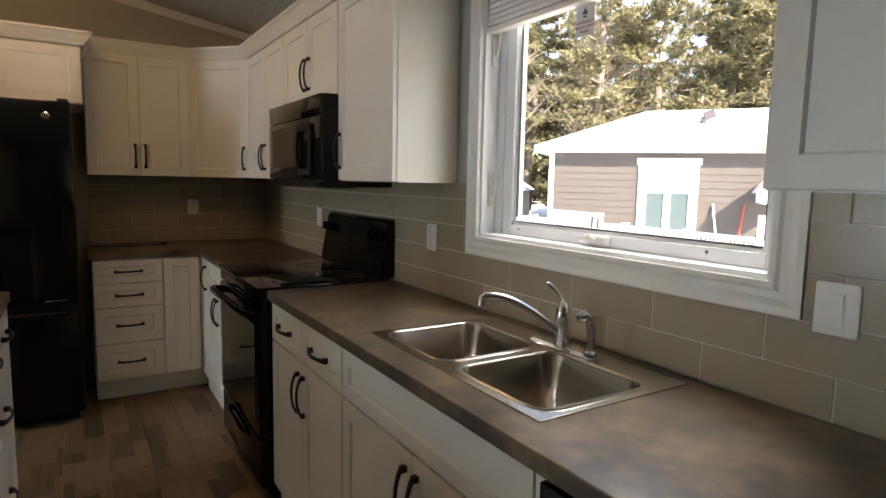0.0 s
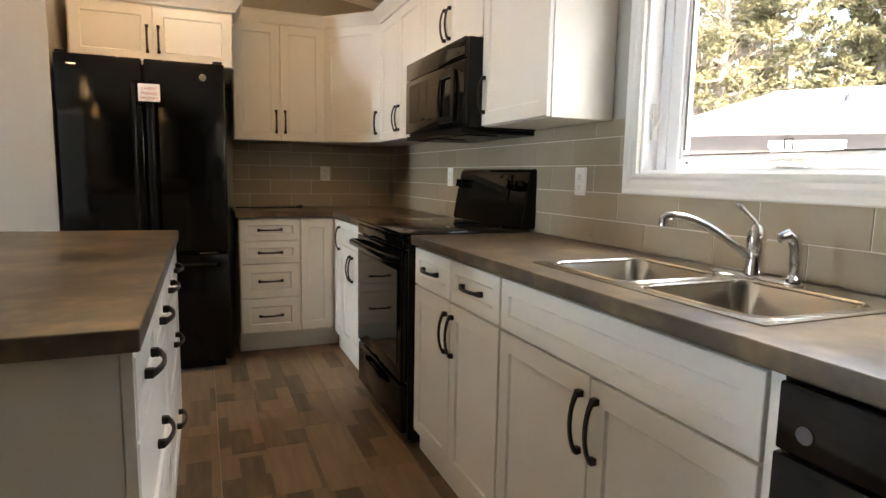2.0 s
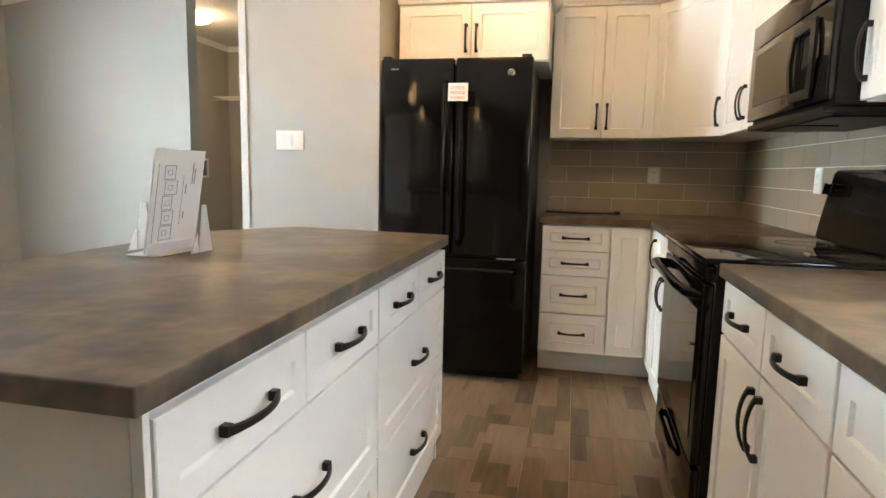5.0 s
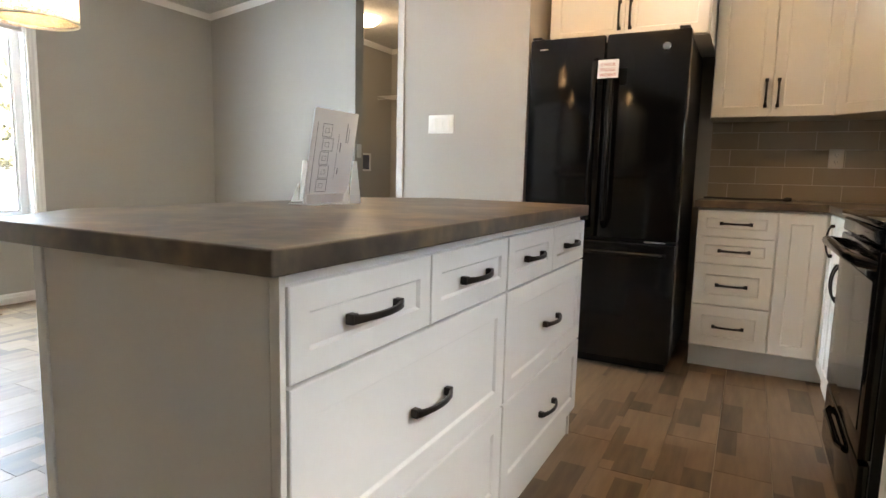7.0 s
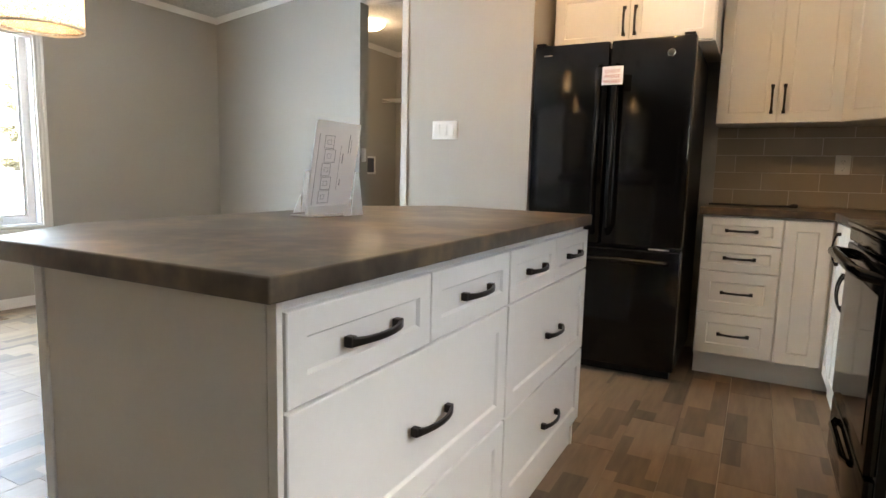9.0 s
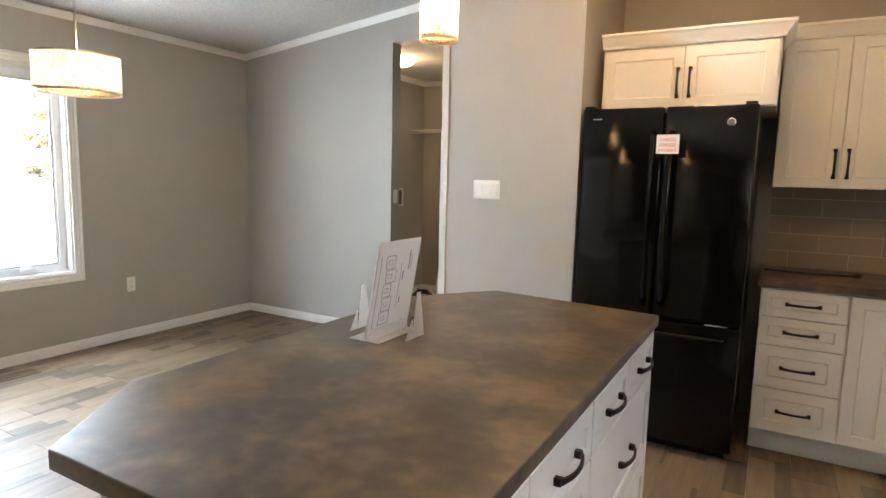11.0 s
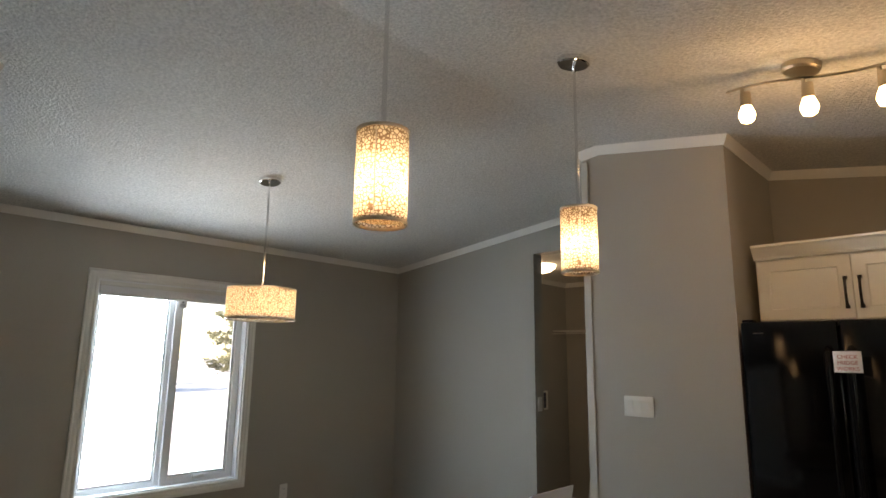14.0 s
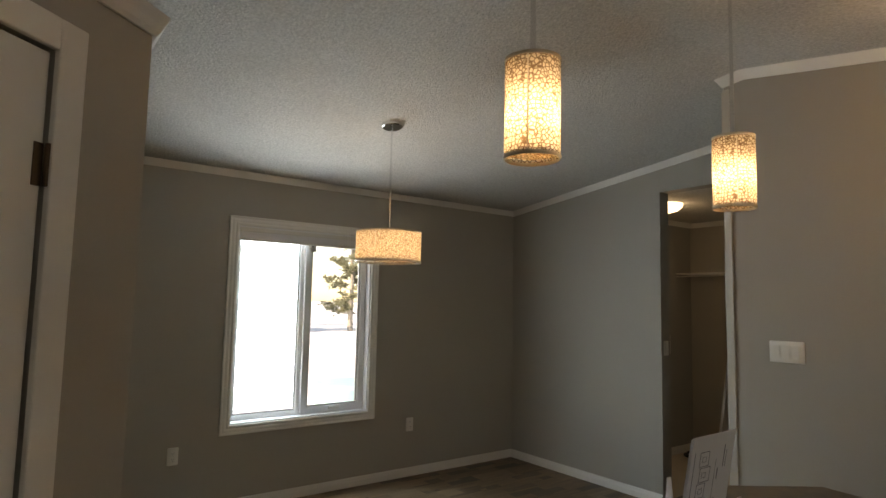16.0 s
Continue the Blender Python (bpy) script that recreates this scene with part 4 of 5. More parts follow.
# microwave
mw = thing("microwave", "black over-the-range microwave hood, closed", "microwave", pose(1.218, 3.248, 0, 0, 0, -90))
MW_ = 0.757
b = bmesh.new()
box(b, 0.0, MW_, 0.022, EAST - 1.220, 1.358, 1.732, 0.003)
part("case", b, M_blackside, mw, "black case")
b = bmesh.new()
box(b, 0.0, MW_, 0.0, 0.021, 1.372, 1.640, 0.004)
d = part("door", b, M_glassblack, mw, "glossy black glass door", True)
b = bmesh.new()
box(b, 0.06, 0.50, -0.0015, 0.001, 1.425, 1.615, 0.001)
part("window_panel", b, M_glassblack, d, "dark glass window")
b = bmesh.new()                          # ring handle: a flat octagon with wide bars, held off the door at its ends
outer = [(0.505, 1.612), (0.668, 1.612), (0.684, 1.575), (0.692, 1.500), (0.684, 1.430), (0.668, 1.388), (0.505, 1.388), (0.489, 1.430), (0.481, 1.500), (0.489, 1.575)]
inner = [(0.524, 1.585), (0.649, 1.585), (0.657, 1.562), (0.664, 1.500), (0.657, 1.440), (0.649, 1.415), (0.524, 1.415), (0.516, 1.440), (0.509, 1.500), (0.516, 1.562)]
rings_ = [[b.verts.new((x, y - 0.008 * math.cos(1.45 * (z - 1.500) / 0.115), z)) for x, z in pts] for pts, y in ((outer, -0.003), (outer, -0.012), (inner, -0.014), (inner, -0.003))]
for p, q in zip(rings_, rings_[1:] + rings_[:1]):
    for i in range(10):
        b.faces.new((p[i], p[(i + 1) % 10], q[(i + 1) % 10], q[i]))
for z in (1.390, 1.587):
    box(b, 0.530, 0.643, -0.006, 0.0, z, z + 0.024, 0.002)
bmesh.ops.recalc_face_normals(b, faces=b.faces)
part("door_handle", b, M_blackside, d, "wide black ring handle", True)
b = bmesh.new()
box(b, 0.0, MW_, 0.001, 0.021, 1.644, 1.730, 0.004)
part("vent_panel", b, M_glassblack, mw, "black slotted vent panel over the door", True)
b = bmesh.new()
box(b, 0.01, MW_ - 0.01, 0.002, EAST - 1.223, 1.338, 1.357, 0.003)
for i in range(2):
    box(b, 0.06 + 0.34 * i, 0.34 + 0.34 * i, 0.05, 0.20, 1.332, 1.3379, 0.001)
part("vent_grille", b, M_blackside, mw, "black underside with two filters")

# dishwasher
dw = thing("dishwasher", "black built-in dishwasher under the worktop, closed", "dishwasher", pose(0.974, 0.784, 0, 0, 0, -90))
b = bmesh.new()
box(b, 0.0, 0.600, 0.03, 0.58, 0.10, 0.868)
part("case", b, M_blackside, dw)
b = bmesh.new()
box(b, 0.0, 0.600, 0.0, 0.029, 0.11, 0.760, 0.004)
part("door", b, M_black, dw, "glossy black door", True)
b = bmesh.new()
box(b, 0.0, 0.600, 0.004, 0.029, 0.764, 0.868, 0.004)
part("control_strip", b, M_black, dw, "black control strip", True)
b = bmesh.new()
lathe(b, [(0.013, 0), (0.013, 0.0015), (0.002, 0.0018)], 20)
part("round_badge", b, M_ink, dw, "small round grey badge", True, pose(0.045, 0.0038, 0.80, 90, 0, 0))

# ---- island ----
IX, IY0, IY1 = 0.089, 1.236, 2.860
isl = pose(IX - 0.019, IY0, 0, 0, 0, 90)
cabinet("island_cabinet", "white island cabinet, two small drawers over two wide ones", ISLES, isl, 0.831, 0.516, 0.105, 0.872,
        [("drawer_front", 0.003, 0.411, 0.713, 0.858, "h"), ("drawer_front", 0.413, 0.828, 0.713, 0.858, "h"), ("drawer_front", 0.003, 0.828, 0.400, 0.710, "h"), ("drawer_front", 0.003, 0.828, 0.117, 0.397, "h")], plinth=0.03)
isl2 = pose(IX - 0.019, IY0 + 0.832, 0, 0, 0, 90)
cabinet("island_cabinet", "white island cabinet, two narrow drawers over two wide ones", ISLES, isl2, 0.790, 0.516, 0.105, 0.872,
        [("drawer_front", 0.003, 0.393, 0.713, 0.858, "h"), ("drawer_front", 0.395, 0.787, 0.713, 0.858, "h"), ("drawer_front", 0.003, 0.787, 0.400, 0.710, "h"), ("drawer_front", 0.003, 0.787, 0.117, 0.397, "h")], plinth=0.03)
b = bmesh.new()
box(b, IX - 0.552, IX - 0.022, IY0 - 0.012, IY0 - 0.001, 0.0, 0.873, 0.001)
box(b, IX - 0.020, IX - 0.002, IY0 - 0.013, IY0 - 0.001, 0.0, 0.873, 0.001)
lone("end_panel", b, M_side, "plain greige end panel of the island", "panel", ISLES)
b = bmesh.new()
box(b, IX - 0.552, IX - 0.022, IY1 - 0.007, IY1 + 0.004, 0.0, 0.873, 0.001)
lone("end_panel", b, M_side, "plain greige end panel of the island", "panel", ISLES)
b = bmesh.new()
box(b, IX - 0.551, IX - 0.538, IY0 + 0.001, IY1 - 0.009, 0.0, 0.873, 0.001)
lone("back_panel", b, M_side, "plain greige back panel of the island", "panel", ISLES)
b = bmesh.new()
box(b, IX - 0.580, IX - 0.554, IY0 - 0.016, IY0 + 0.014, 0.0, 0.873, 0.002)
lone("corner_post", b, M_trim, "white corner strip of the island", "trim", ISLES)
b = bmesh.new()
prism(b, [(0.101, 1.197), (0.101, 2.858), (-0.565, 2.93), (-0.785, 2.62), (-0.785, 1.46), (-0.60, 1.197)], 0.876, 0.914, "z")
bmesh.ops.bevel(b, geom=[e for e in b.edges], offset=0.004, segments=3, affect="EDGES", profile=0.5)
lone("island_worktop", b, M_counter, "dark brown mottled laminate island top with clipped corners", "worktop", smooth=True)

# brochure in an acrylic holder
BM = pose(-0.547, 2.107, 0.9145, 0, 0, 90)
hold = thing("brochure_holder", "clear acrylic brochure holder on the island", "holder", BM)
b = bmesh.new()
box(b, -0.100, 0.100, -0.045, 0.060, 0, 0.003, 0.001)
box(b, -0.100, 0.100, -0.010, -0.007, 0.0032, 0.032, 0.001)
for x in (-0.100, 0.097):
    prism(b, [(-0.007, 0.0035), (0.052, 0.0035), (0.030, 0.135), (0.012, 0.135)], x, x + 0.003, "y")
    prism(b, [(-0.045, 0.0035), (-0.011, 0.0035), (-0.011, 0.060)], x, x + 0.003, "y")
bmesh.ops.recalc_face_normals(b, faces=b.faces)
part("stand", b, M_acrylic, hold)
sheets = thing("brochures", "stack of white printed floor-plan sheets in the acrylic holder", "brochure", BM @ pose(0, -0.004, 0.0045, 10, 0, 0))
SH_W, SH_H = 0.208, 0.285
for i in range(4):
    b = bmesh.new()
    box(b, -SH_W / 2 + 0.002 * i, SH_W / 2 + 0.001 * i, 0.003 * i, 0.003 * i + 0.0022, 0, SH_H - 0.003 * i)
    part("sheet", b, M_paper, sheets)
b = bmesh.new()
y0, y1 = -0.0008, -0.0003


def rect(x0, z0, w, h, t=0.0012):
    box(b, x0, x0 + w, y0, y1, z0, z0 + t)
    box(b, x0, x0 + w, y0, y1, z0 + h - t, z0 + h)
    box(b, x0, x0 + t, y0, y1, z0 + t, z0 + h - t)
    box(b, x0 + w - t, x0 + w, y0, y1, z0 + t, z0 + h - t)


for k, (x0, w) in enumerate(((-0.062, 0.05), (-0.058, 0.046), (-0.062, 0.04), (-0.056, 0.05), (-0.062, 0.044))):
    rect(x0, 0.035 + 0.042 * k, w, 0.039)
    rect(x0 + 0.012, 0.035 + 0.042 * k + 0.012, 0.018, 0.014, 0.0008)
for x, z, h, t in ((-0.088, 0.03, 0.215, 0.0012), (0.018, 0.075, 0.14, 0.0008), (0.030, 0.16, 0.03, 0.003), (0.030, 0.09, 0.02, 0.003), (0.055, 0.19, 0.06, 0.0025), (0.066, 0.19, 0.045, 0.0015)):
    box(b, x, x + t, y0, y1, z, z + h)
lathe(b, [(0.010, 0.0003), (0.010, 0.0008), (0.005, 0.0008), (0.005, 0.0003)], 12, (0.05, 0, 0.045), cap=False)
for v in list(b.verts)[-48:]:
    v.co = Vector((v.co.x, -v.co.z, v.co.y + 0.045 if abs(v.co.y) < 0.02 else v.co.y))
part("print", b, M_ink, sheets, "grey floor-plan drawing and lines")

# cable left on the north worktop
b = bmesh.new()
pts = [(0.40 + 0.40 * s, 4.34 - 0.03 * math.sin(3 * s), 0.9215 + 0.001 * math.sin(9 * s)) for s in (i / 16 for i in range(17))]
tube(b, pts, 0.006, 8)
tube(b, [pts[-1], (0.815, 4.338, 0.926), (0.835, 4.342, 0.926)], [0.010, 0.012, 0.010], 10)
lone("cable", b, M_rubber, "black cable lying on the dark worktop", "cable", smooth=True)


# ---- outlets and switches ----
def plate(name, label, m, w, h, kind):
    t = thing(name, label, "outlet" if kind == "outlet" else "switch", m, "wall plates")
    b = bmesh.new()
    loft(b, [[(x, -y, z) for x, z, y in rounded(-w / 2, w / 2, -h / 2, h / 2, 0.006, 0.0003, 3)], [(x, -y, z) for x, z, y in rounded(-w / 2, w / 2, -h / 2, h / 2, 0.006, 0.004, 3)], [(x, -y, z) for x, z, y in rounded(-w / 2 + 0.003, w / 2 - 0.003, -h / 2 + 0.003, h / 2 - 0.003, 0.005, 0.006, 3)]])
    bmesh.ops.recalc_face_normals(b, faces=b.faces)
    part("cover_plate", b, M_plastic, t, smooth=True)
    if kind == "outlet":
        for z in (-0.020, 0.020):
            b = bmesh.new()
            box(b, -0.017, 0.017, -0.0078, -0.0061, z - 0.014, z + 0.014, 0.001)
            s = part("socket", b, M_plastic, t)
            b = bmesh.new()
            box(b, -0.008, -0.006, -0.0083, -0.0079, z - 0.002, z + 0.007)
            box(b, 0.006, 0.008, -0.0083, -0.0079, z - 0.002, z + 0.006)
            box(b, -0.002, 0.002, -0.0083, -0.0079, z - 0.011, z - 0.007)
            part("slots", b, M_ink, s)
    else:
        for i in range(kind):
            x = (i - (kind - 1) / 2) * 0.046
            b = bmesh.new()
            box(b, x - 0.0165, x + 0.0165, -0.0075, -0.0061, -0.034, 0.034, 0.0006)
            s = part("switch_frame", b, M_plastic, t)
            b = bmesh.new()
            prism(b, [(-0.0076, -0.030), (-0.0115 if i % 2 else -0.0085, -0.030), (-0.0085 if i % 2 else -0.0115, 0.030), (-0.0076, 0.030)], x - 0.0135, x + 0.0135, "y")
            for v in b.verts:
                v.co = Vector((v.co.y, v.co.x, v.co.z))
            bmesh.ops.recalc_face_normals(b, faces=b.faces)
            part("rocker", b, M_plastic, s)
    return t


TX = EAST - 0.009
plate("outlet", "white duplex outlet on the grey tiles", pose(TX, 2.132, 1.143, 0, 0, -90), 0.072, 0.108, "outlet")
plate("outlet", "white duplex outlet on the grey tiles by the range", pose(TX, 3.44, 1.148, 0, 0, -90), 0.072, 0.108, "outlet")
plate("outlet", "white duplex outlet on the end wall tiles", pose(1.045, NORTH_K - 0.009, 1.155), 0.072, 0.108, "outlet")
plate("light_switch", "white single rocker switch on the grey tiles", pose(TX, 0.612, 1.140, 0, 0, -90), 0.080, 0.104, 1)
plate("light_switch", "white triple rocker switch on the greige partition", pose(-1.030, SWITCH_Y - 0.0005, 1.312), 0.166, 0.108, 3)
plate("outlet", "white duplex outlet low on the dining wall", pose(WEST + 0.0005, 3.57, 0.445, 0, 0, 90), 0.072, 0.118, "outlet")
plate("outlet", "white duplex outlet low on the dining wall", pose(WEST + 0.0005, 1.615, 0.43, 0, 0, 90), 0.072, 0.118, "outlet")
plate("light_switch", "white single rocker switch inside the laundry doorway", pose(DOOR_X + 0.0005, NORTH_D + 0.06, 1.20, 0, 0, 90), 0.062, 0.115, 1)

# floor register
reg = thing("floor_register", "brown metal floor register by the dining wall", "vent", pose(-3.86, 2.57, 0.0))
b = bmesh.new()
box(b, -0.065, 0.065, -0.15, 0.15, 0.0003, 0.005, 0.001)
part("register_frame", b, M_brown, reg)
for i in range(14):
    b = bmesh.new()
    y = -0.12 + 0.24 * i / 13
    box(b, -0.045, 0.045, y - 0.004, y + 0.004, 0.0052, 0.007)
    part("slat", b, M_brown, reg)


# ---- lamps ----
def pendant(label, x, y, z0, r, h, group, bulbs=((0, 0),), bulb_mat=None):
    """A rod pendant with an open frosted drum; z0 is the lower rim."""
    t = thing("pendant_lamp", label, "pendant lamp", pose(x, y, z0), group)
    zc = top(x) - z0
    slope = -math.degrees(math.atan((top(x + 0.01) - top(x)) / 0.01))
    b = bmesh.new()
    lathe(b, [(0.066, -0.004), (0.066, -0.024), (0.060, -0.028), (0.012, -0.026)], 28)
    part("canopy", b, M_chrome, t, "round chrome canopy", True, pose(0, 0, zc + 0.004, 0, slope, 0))
    b = bmesh.new()
    tube(b, [(0, 0, h * 0.55), (0, 0, zc * 0.55), (0, 0, zc - 0.02)], [0.008, 0.0065, 0.006], 10)
    part("rod", b, M_chrome, t, "chrome rod", True)
    b = bmesh.new()
    n = 48
    lathe(b, [(r, 0.0), (r, h)], n, cap=False)
    part("shade", b, M_shade, t, "frosted shade with a vein pattern", True)
    for z, nm in ((0.0, "lower_band"), (h, "upper_band")):
        b = bmesh.new()
        lathe(b, [(r - 0.001, z - 0.005), (r + 0.002, z - 0.005), (r + 0.002, z + 0.004), (r - 0.001, z + 0.004), (r - 0.001, z - 0.005)], n, cap=False)
        part(nm, b, M_nickel, t, "thin bronze rim band", True)
    b = bmesh.new()
    for k in range(3):
        a = 2 * math.pi * k / 3 + 0.5
        tube(b, [(0, 0, h * 0.80), ((r - 0.001) * math.cos(a), (r - 0.001) * math.sin(a), h * 0.80)], 0.0015, 6)
    part("spider", b, M_chrome, t)
    b = bmesh.new()
    box(b, -0.0015, 0.0015, -0.002, 0.0, 0.004, h - 0.004)
    part("seam", b, M_nickel, t, "vertical seam", False, pose((r + 0.001) * math.cos(-0.95), (r + 0.001) * math.sin(-0.95), 0, 0, 0, math.degrees(-0.95) + 90))
    b = bmesh.new()
    lathe(b, [(r - 0.004, 0.012), (r - 0.004, 0.014)], n)
    part("diffuser", b, M_shade, t, "frosted glass bottom")
    for bx, by in bulbs:
        b = bmesh.new()
        rb = 0.028
        lathe(b, [(0.002, -rb), (rb * 0.7, -rb * 0.7), (rb, 0), (rb * 0.75, rb * 0.8), (0.012, rb * 1.4)], 16, (bx, by, h * 0.40))
        part("bulb", b, bulb_mat or M_bulb, t, "glowing bulb", True)
    return t


pendant("slim lit pendant with a frosted veined shade over the island", -0.695, 1.630, 1.888, 0.070, 0.248, "island pendants")
pendant("slim lit pendant over the far end of the island", -0.695, 2.632, 1.878, 0.070, 0.248, "island pendants")
pendant("wide drum pendant, lit, over the dining area", -2.790, 2.498, 1.769, 0.202, 0.184, "dining pendant", ((0.09, 0.0), (-0.045, 0.078), (-0.045, -0.078)), M_bulb_small)

TKX, TKY = 0.022, 3.035
tk = thing("track_light", "brushed nickel three-lamp track light on the ceiling, lit", "ceiling light", pose(TKX, TKY, top(TKX)))
slope = -math.degrees(math.atan((top(0.5) - top(0.4)) / 0.1))
b = bmesh.new()
lathe(b, [(0.065, -0.002), (0.065, -0.022), (0.058, -0.030), (0.030, -0.032)], 28)
part("canopy", b, M_nickel, tk, "round nickel canopy", True, pose(0, 0, 0, 0, slope, 0))
U = Vector((1.0, -0.22, 0)).normalized()
V = Vector((-U.y, U.x, 0))
BAR = [U * s * 0.31 + V * 0.035 * math.sin(s * 3.0) + Vector((0, 0, -0.055 - 0.051 * s)) for s in (i * 0.095 - 0.9 for i in range(21))]
b = bmesh.new()
tube(b, BAR, 0.008, 10, 0.6)
part("bar", b, M_nickel, tk, "curved nickel bar", True)
for s in (-0.68, 0.0, 0.73):
    p = U * s * 0.31 + V * 0.035 * math.sin(s * 3.0) + Vector((0, 0, -0.057 - 0.051 * s))
    b = bmesh.new()
    tube(b, [p, p + Vector((0, 0, -0.045))], 0.007, 8)
    q = p + Vector((0.012, -0.005, -0.038))
    tube(b, [q + Vector((0, 0, 0.012)), q + Vector((0, 0, -0.045))], [0.019, 0.022], 16)
    hd = part("lamp_head", b, M_nickel, tk, "nickel lamp head", True)
    b = bmesh.new()
    lathe(b, [(0.019, -0.045), (0.029, -0.070), (0.031, -0.082), (0.024, -0.104), (0.008, -0.112)], 18, tuple(q))
    part("glass_shade", b, M_spot, hd, "glowing frosted glass shade", True)
    w = Vector((TKX, TKY, top(TKX))) + q + Vector((0, 0, -0.128))
    lamp("track_lamp", "POINT", pose(*w), 0.75, (1, 0.68, 0.38), soft=0.012)

lt = thing("ceiling_light", "round frosted ceiling light, lit, in the laundry room", "ceiling light", pose(-2.70, 5.38, LZ))
b = bmesh.new()
lathe(b, [(0.14, 0), (0.135, -0.03), (0.09, -0.065), (0.03, -0.08), (0.002, -0.081)], 28)
part("glass_bowl", b, glow("lit_glass_bowl", (1.0, 0.82, 0.58), 1.6), lt, "glowing frosted bowl", True)
lamp("laundry_light", "POINT", pose(-2.70, 5.38, LZ - 0.18), 0.8, (1, 0.80, 0.56), soft=0.1)

# laundry room fittings
sh = thing("wire_shelf", "white wire shelf with hanging hooks on the laundry wall", "shelf", pose(-2.24, LY1, 1.885))
for i in range(9):
    b = bmesh.new()
    tube(b, [(-1.0, -0.035 * i - 0.01, 0), (0.98, -0.035 * i - 0.01, 0)], 0.0035, 6)
    part("wire", b, M_plastic, sh)
b = bmesh.new()
for z in (-0.030, 0.003):
    tube(b, [(-1.0, -0.300, z), (0.98, -0.300, z)], 0.0032, 6)
part("front_lip", b, M_plastic, sh)
b = bmesh.new()
tube(b, [(-2.275, 5.30, 0.0), (-2.205, 5.32, 0.55), (-2.150, 5.34, 1.02), (-2.120, 5.345, 1.28)], 0.011, 8)
lone("leaning_rod", b, M_plastic, "slim white rod leaning inside the laundry doorway", "rod", smooth=True)
b = bmesh.new()
tube(b, [(-3.02 + (0.13 - 0.002 * i) * math.cos(i * 0.42), 6.36 + (0.13 - 0.002 * i) * math.sin(i * 0.42), 0.014 + 0.0016 * i) for i in range(44)], 0.013, 8)
lone("hose", b, M_rubber, "coiled black hose on the laundry floor", "hose", smooth=True)
wb = thing("washer_box", "white recessed washer supply box with a tap", "plumbing box", pose(LX0, 6.18, 1.135, 0, 0, 90))
b = bmesh.new()
for x0, x1, z0, z1 in ((-0.09, -0.07, -0.10, 0.10), (0.07, 0.09, -0.10, 0.10), (-0.07, 0.07, 0.08, 0.10), (-0.07, 0.07, -0.10, -0.08)):
    box(b, x0, x1, -0.012, 0, z0, z1)
part("box_frame", b, M_plastic, wb)
b = bmesh.new()
box(b, -0.07, 0.07, -0.003, -0.0005, -0.08, 0.08)
part("box_back", b, M_ink, wb)

# closet with a slanting front and a closed door
CC = Vector((-1.310, 0.860))
CANG = math.degrees(math.atan2(-0.755, 0.656))
CM = pose(CC.x, CC.y, 0, 0, 0, CANG)       # local x runs along the face, its face looks to +y
CH = 2.252
b = bmesh.new()
box(b, 0.0, 0.278, -0.1, 0.0, 0, CH)
box(b, 0.978, 1.25, -0.1, 0.0, 0, CH)
box(b, 0.278, 0.978, -0.1, 0.0, 2.04, CH)
setting("wall_closet", b, M_wall, "greige painted slanting closet front", "wall", m=CM)
b = bmesh.new()
EX, EY = CC.x + 1.25 * 0.656, CC.y - 1.25 * 0.755
prism(b, [(CC.x - 0.12, CC.y - 0.08), (CC.x - 1.3, CC.y - 0.08), (CC.x - 1.3, EY - 0.6), (EX - 0.10, EY - 0.6), (EX - 0.10, EY - 0.05)], CH - 0.05, CH, "z")
box(b, CC.x - 1.4, CC.x - 0.004, CC.y - 0.08, CC.y + 0.0, 0, CH)
box(b, CC.x - 1.4, CC.x - 1.3, EY - 0.6, CC.y - 0.082, 0, CH)
box(b, CC.x - 1.4, EX, EY - 0.7, EY - 0.602, 0, CH)
box(b, EX - 0.10, EX, EY - 0.60, EY - 0.002, 0, CH)
setting("wall_closet_box", b, M_wall, "greige painted closet walls and top", "wall")
b = bmesh.new()
sweep(b, [(0, -0.054), (0.008, -0.054), (0.016, -0.044), (0.024, -0.026), (0.034, -0.010), (0.038, 0.0), (0, 0.0)], [(CC.x - 1.4, CC.y + 0.001, CH), (CC.x, CC.y + 0.001, CH), (EX, EY, CH)], right=False)
setting("trim_closet", b, M_trim, "white moulding round the top of the closet", "trim")
b = bmesh.new()
sweep(b, BASE, [(CC.x - 1.4, CC.y + 0.001, 0), (CC.x, CC.y + 0.001, 0), (CC.x + 0.13, CC.y - 0.15, 0)], right=False)
setting("baseboard", b, M_trim, "white painted baseboard of the closet", "baseboard")
b = bmesh.new()
for x0, x1, z0, z1 in ((0.235, 0.305, 0, 2.105), (0.995, 1.065, 0, 2.105), (0.3055, 0.9945, 2.035, 2.105)):
    box(b, x0, x1, 0.0005, 0.017, z0, z1, 0.004)
setting("trim_door", b, M_trim, "white painted door casing", "trim", m=CM @ pose(-0.022, 0, 0))
door = tagged(new("door_1"), "white panelled closet door, closed", "door", kind="structure")
door.matrix_basis = CM @ pose(-0.022, 0, 0)
b = bmesh.new()
box(b, 0.308, 0.992, -0.045, -0.006, 0.01, 2.030, 0.002)
part("door_leaf", b, M_trim, door)
for z0, z1 in ((0.22, 0.90), (1.03, 1.90)):
    b = bmesh.new()
    shaker(b, 0.415, 0.885, z0, z1, t=0.008, frame=0.05, sink=0.005)
    for v in b.verts:
        v.co.y = -v.co.y - 0.006
    bmesh.ops.recalc_face_normals(b, faces=b.faces)
    part("door_panel", b, M_trim, door, "raised moulding")
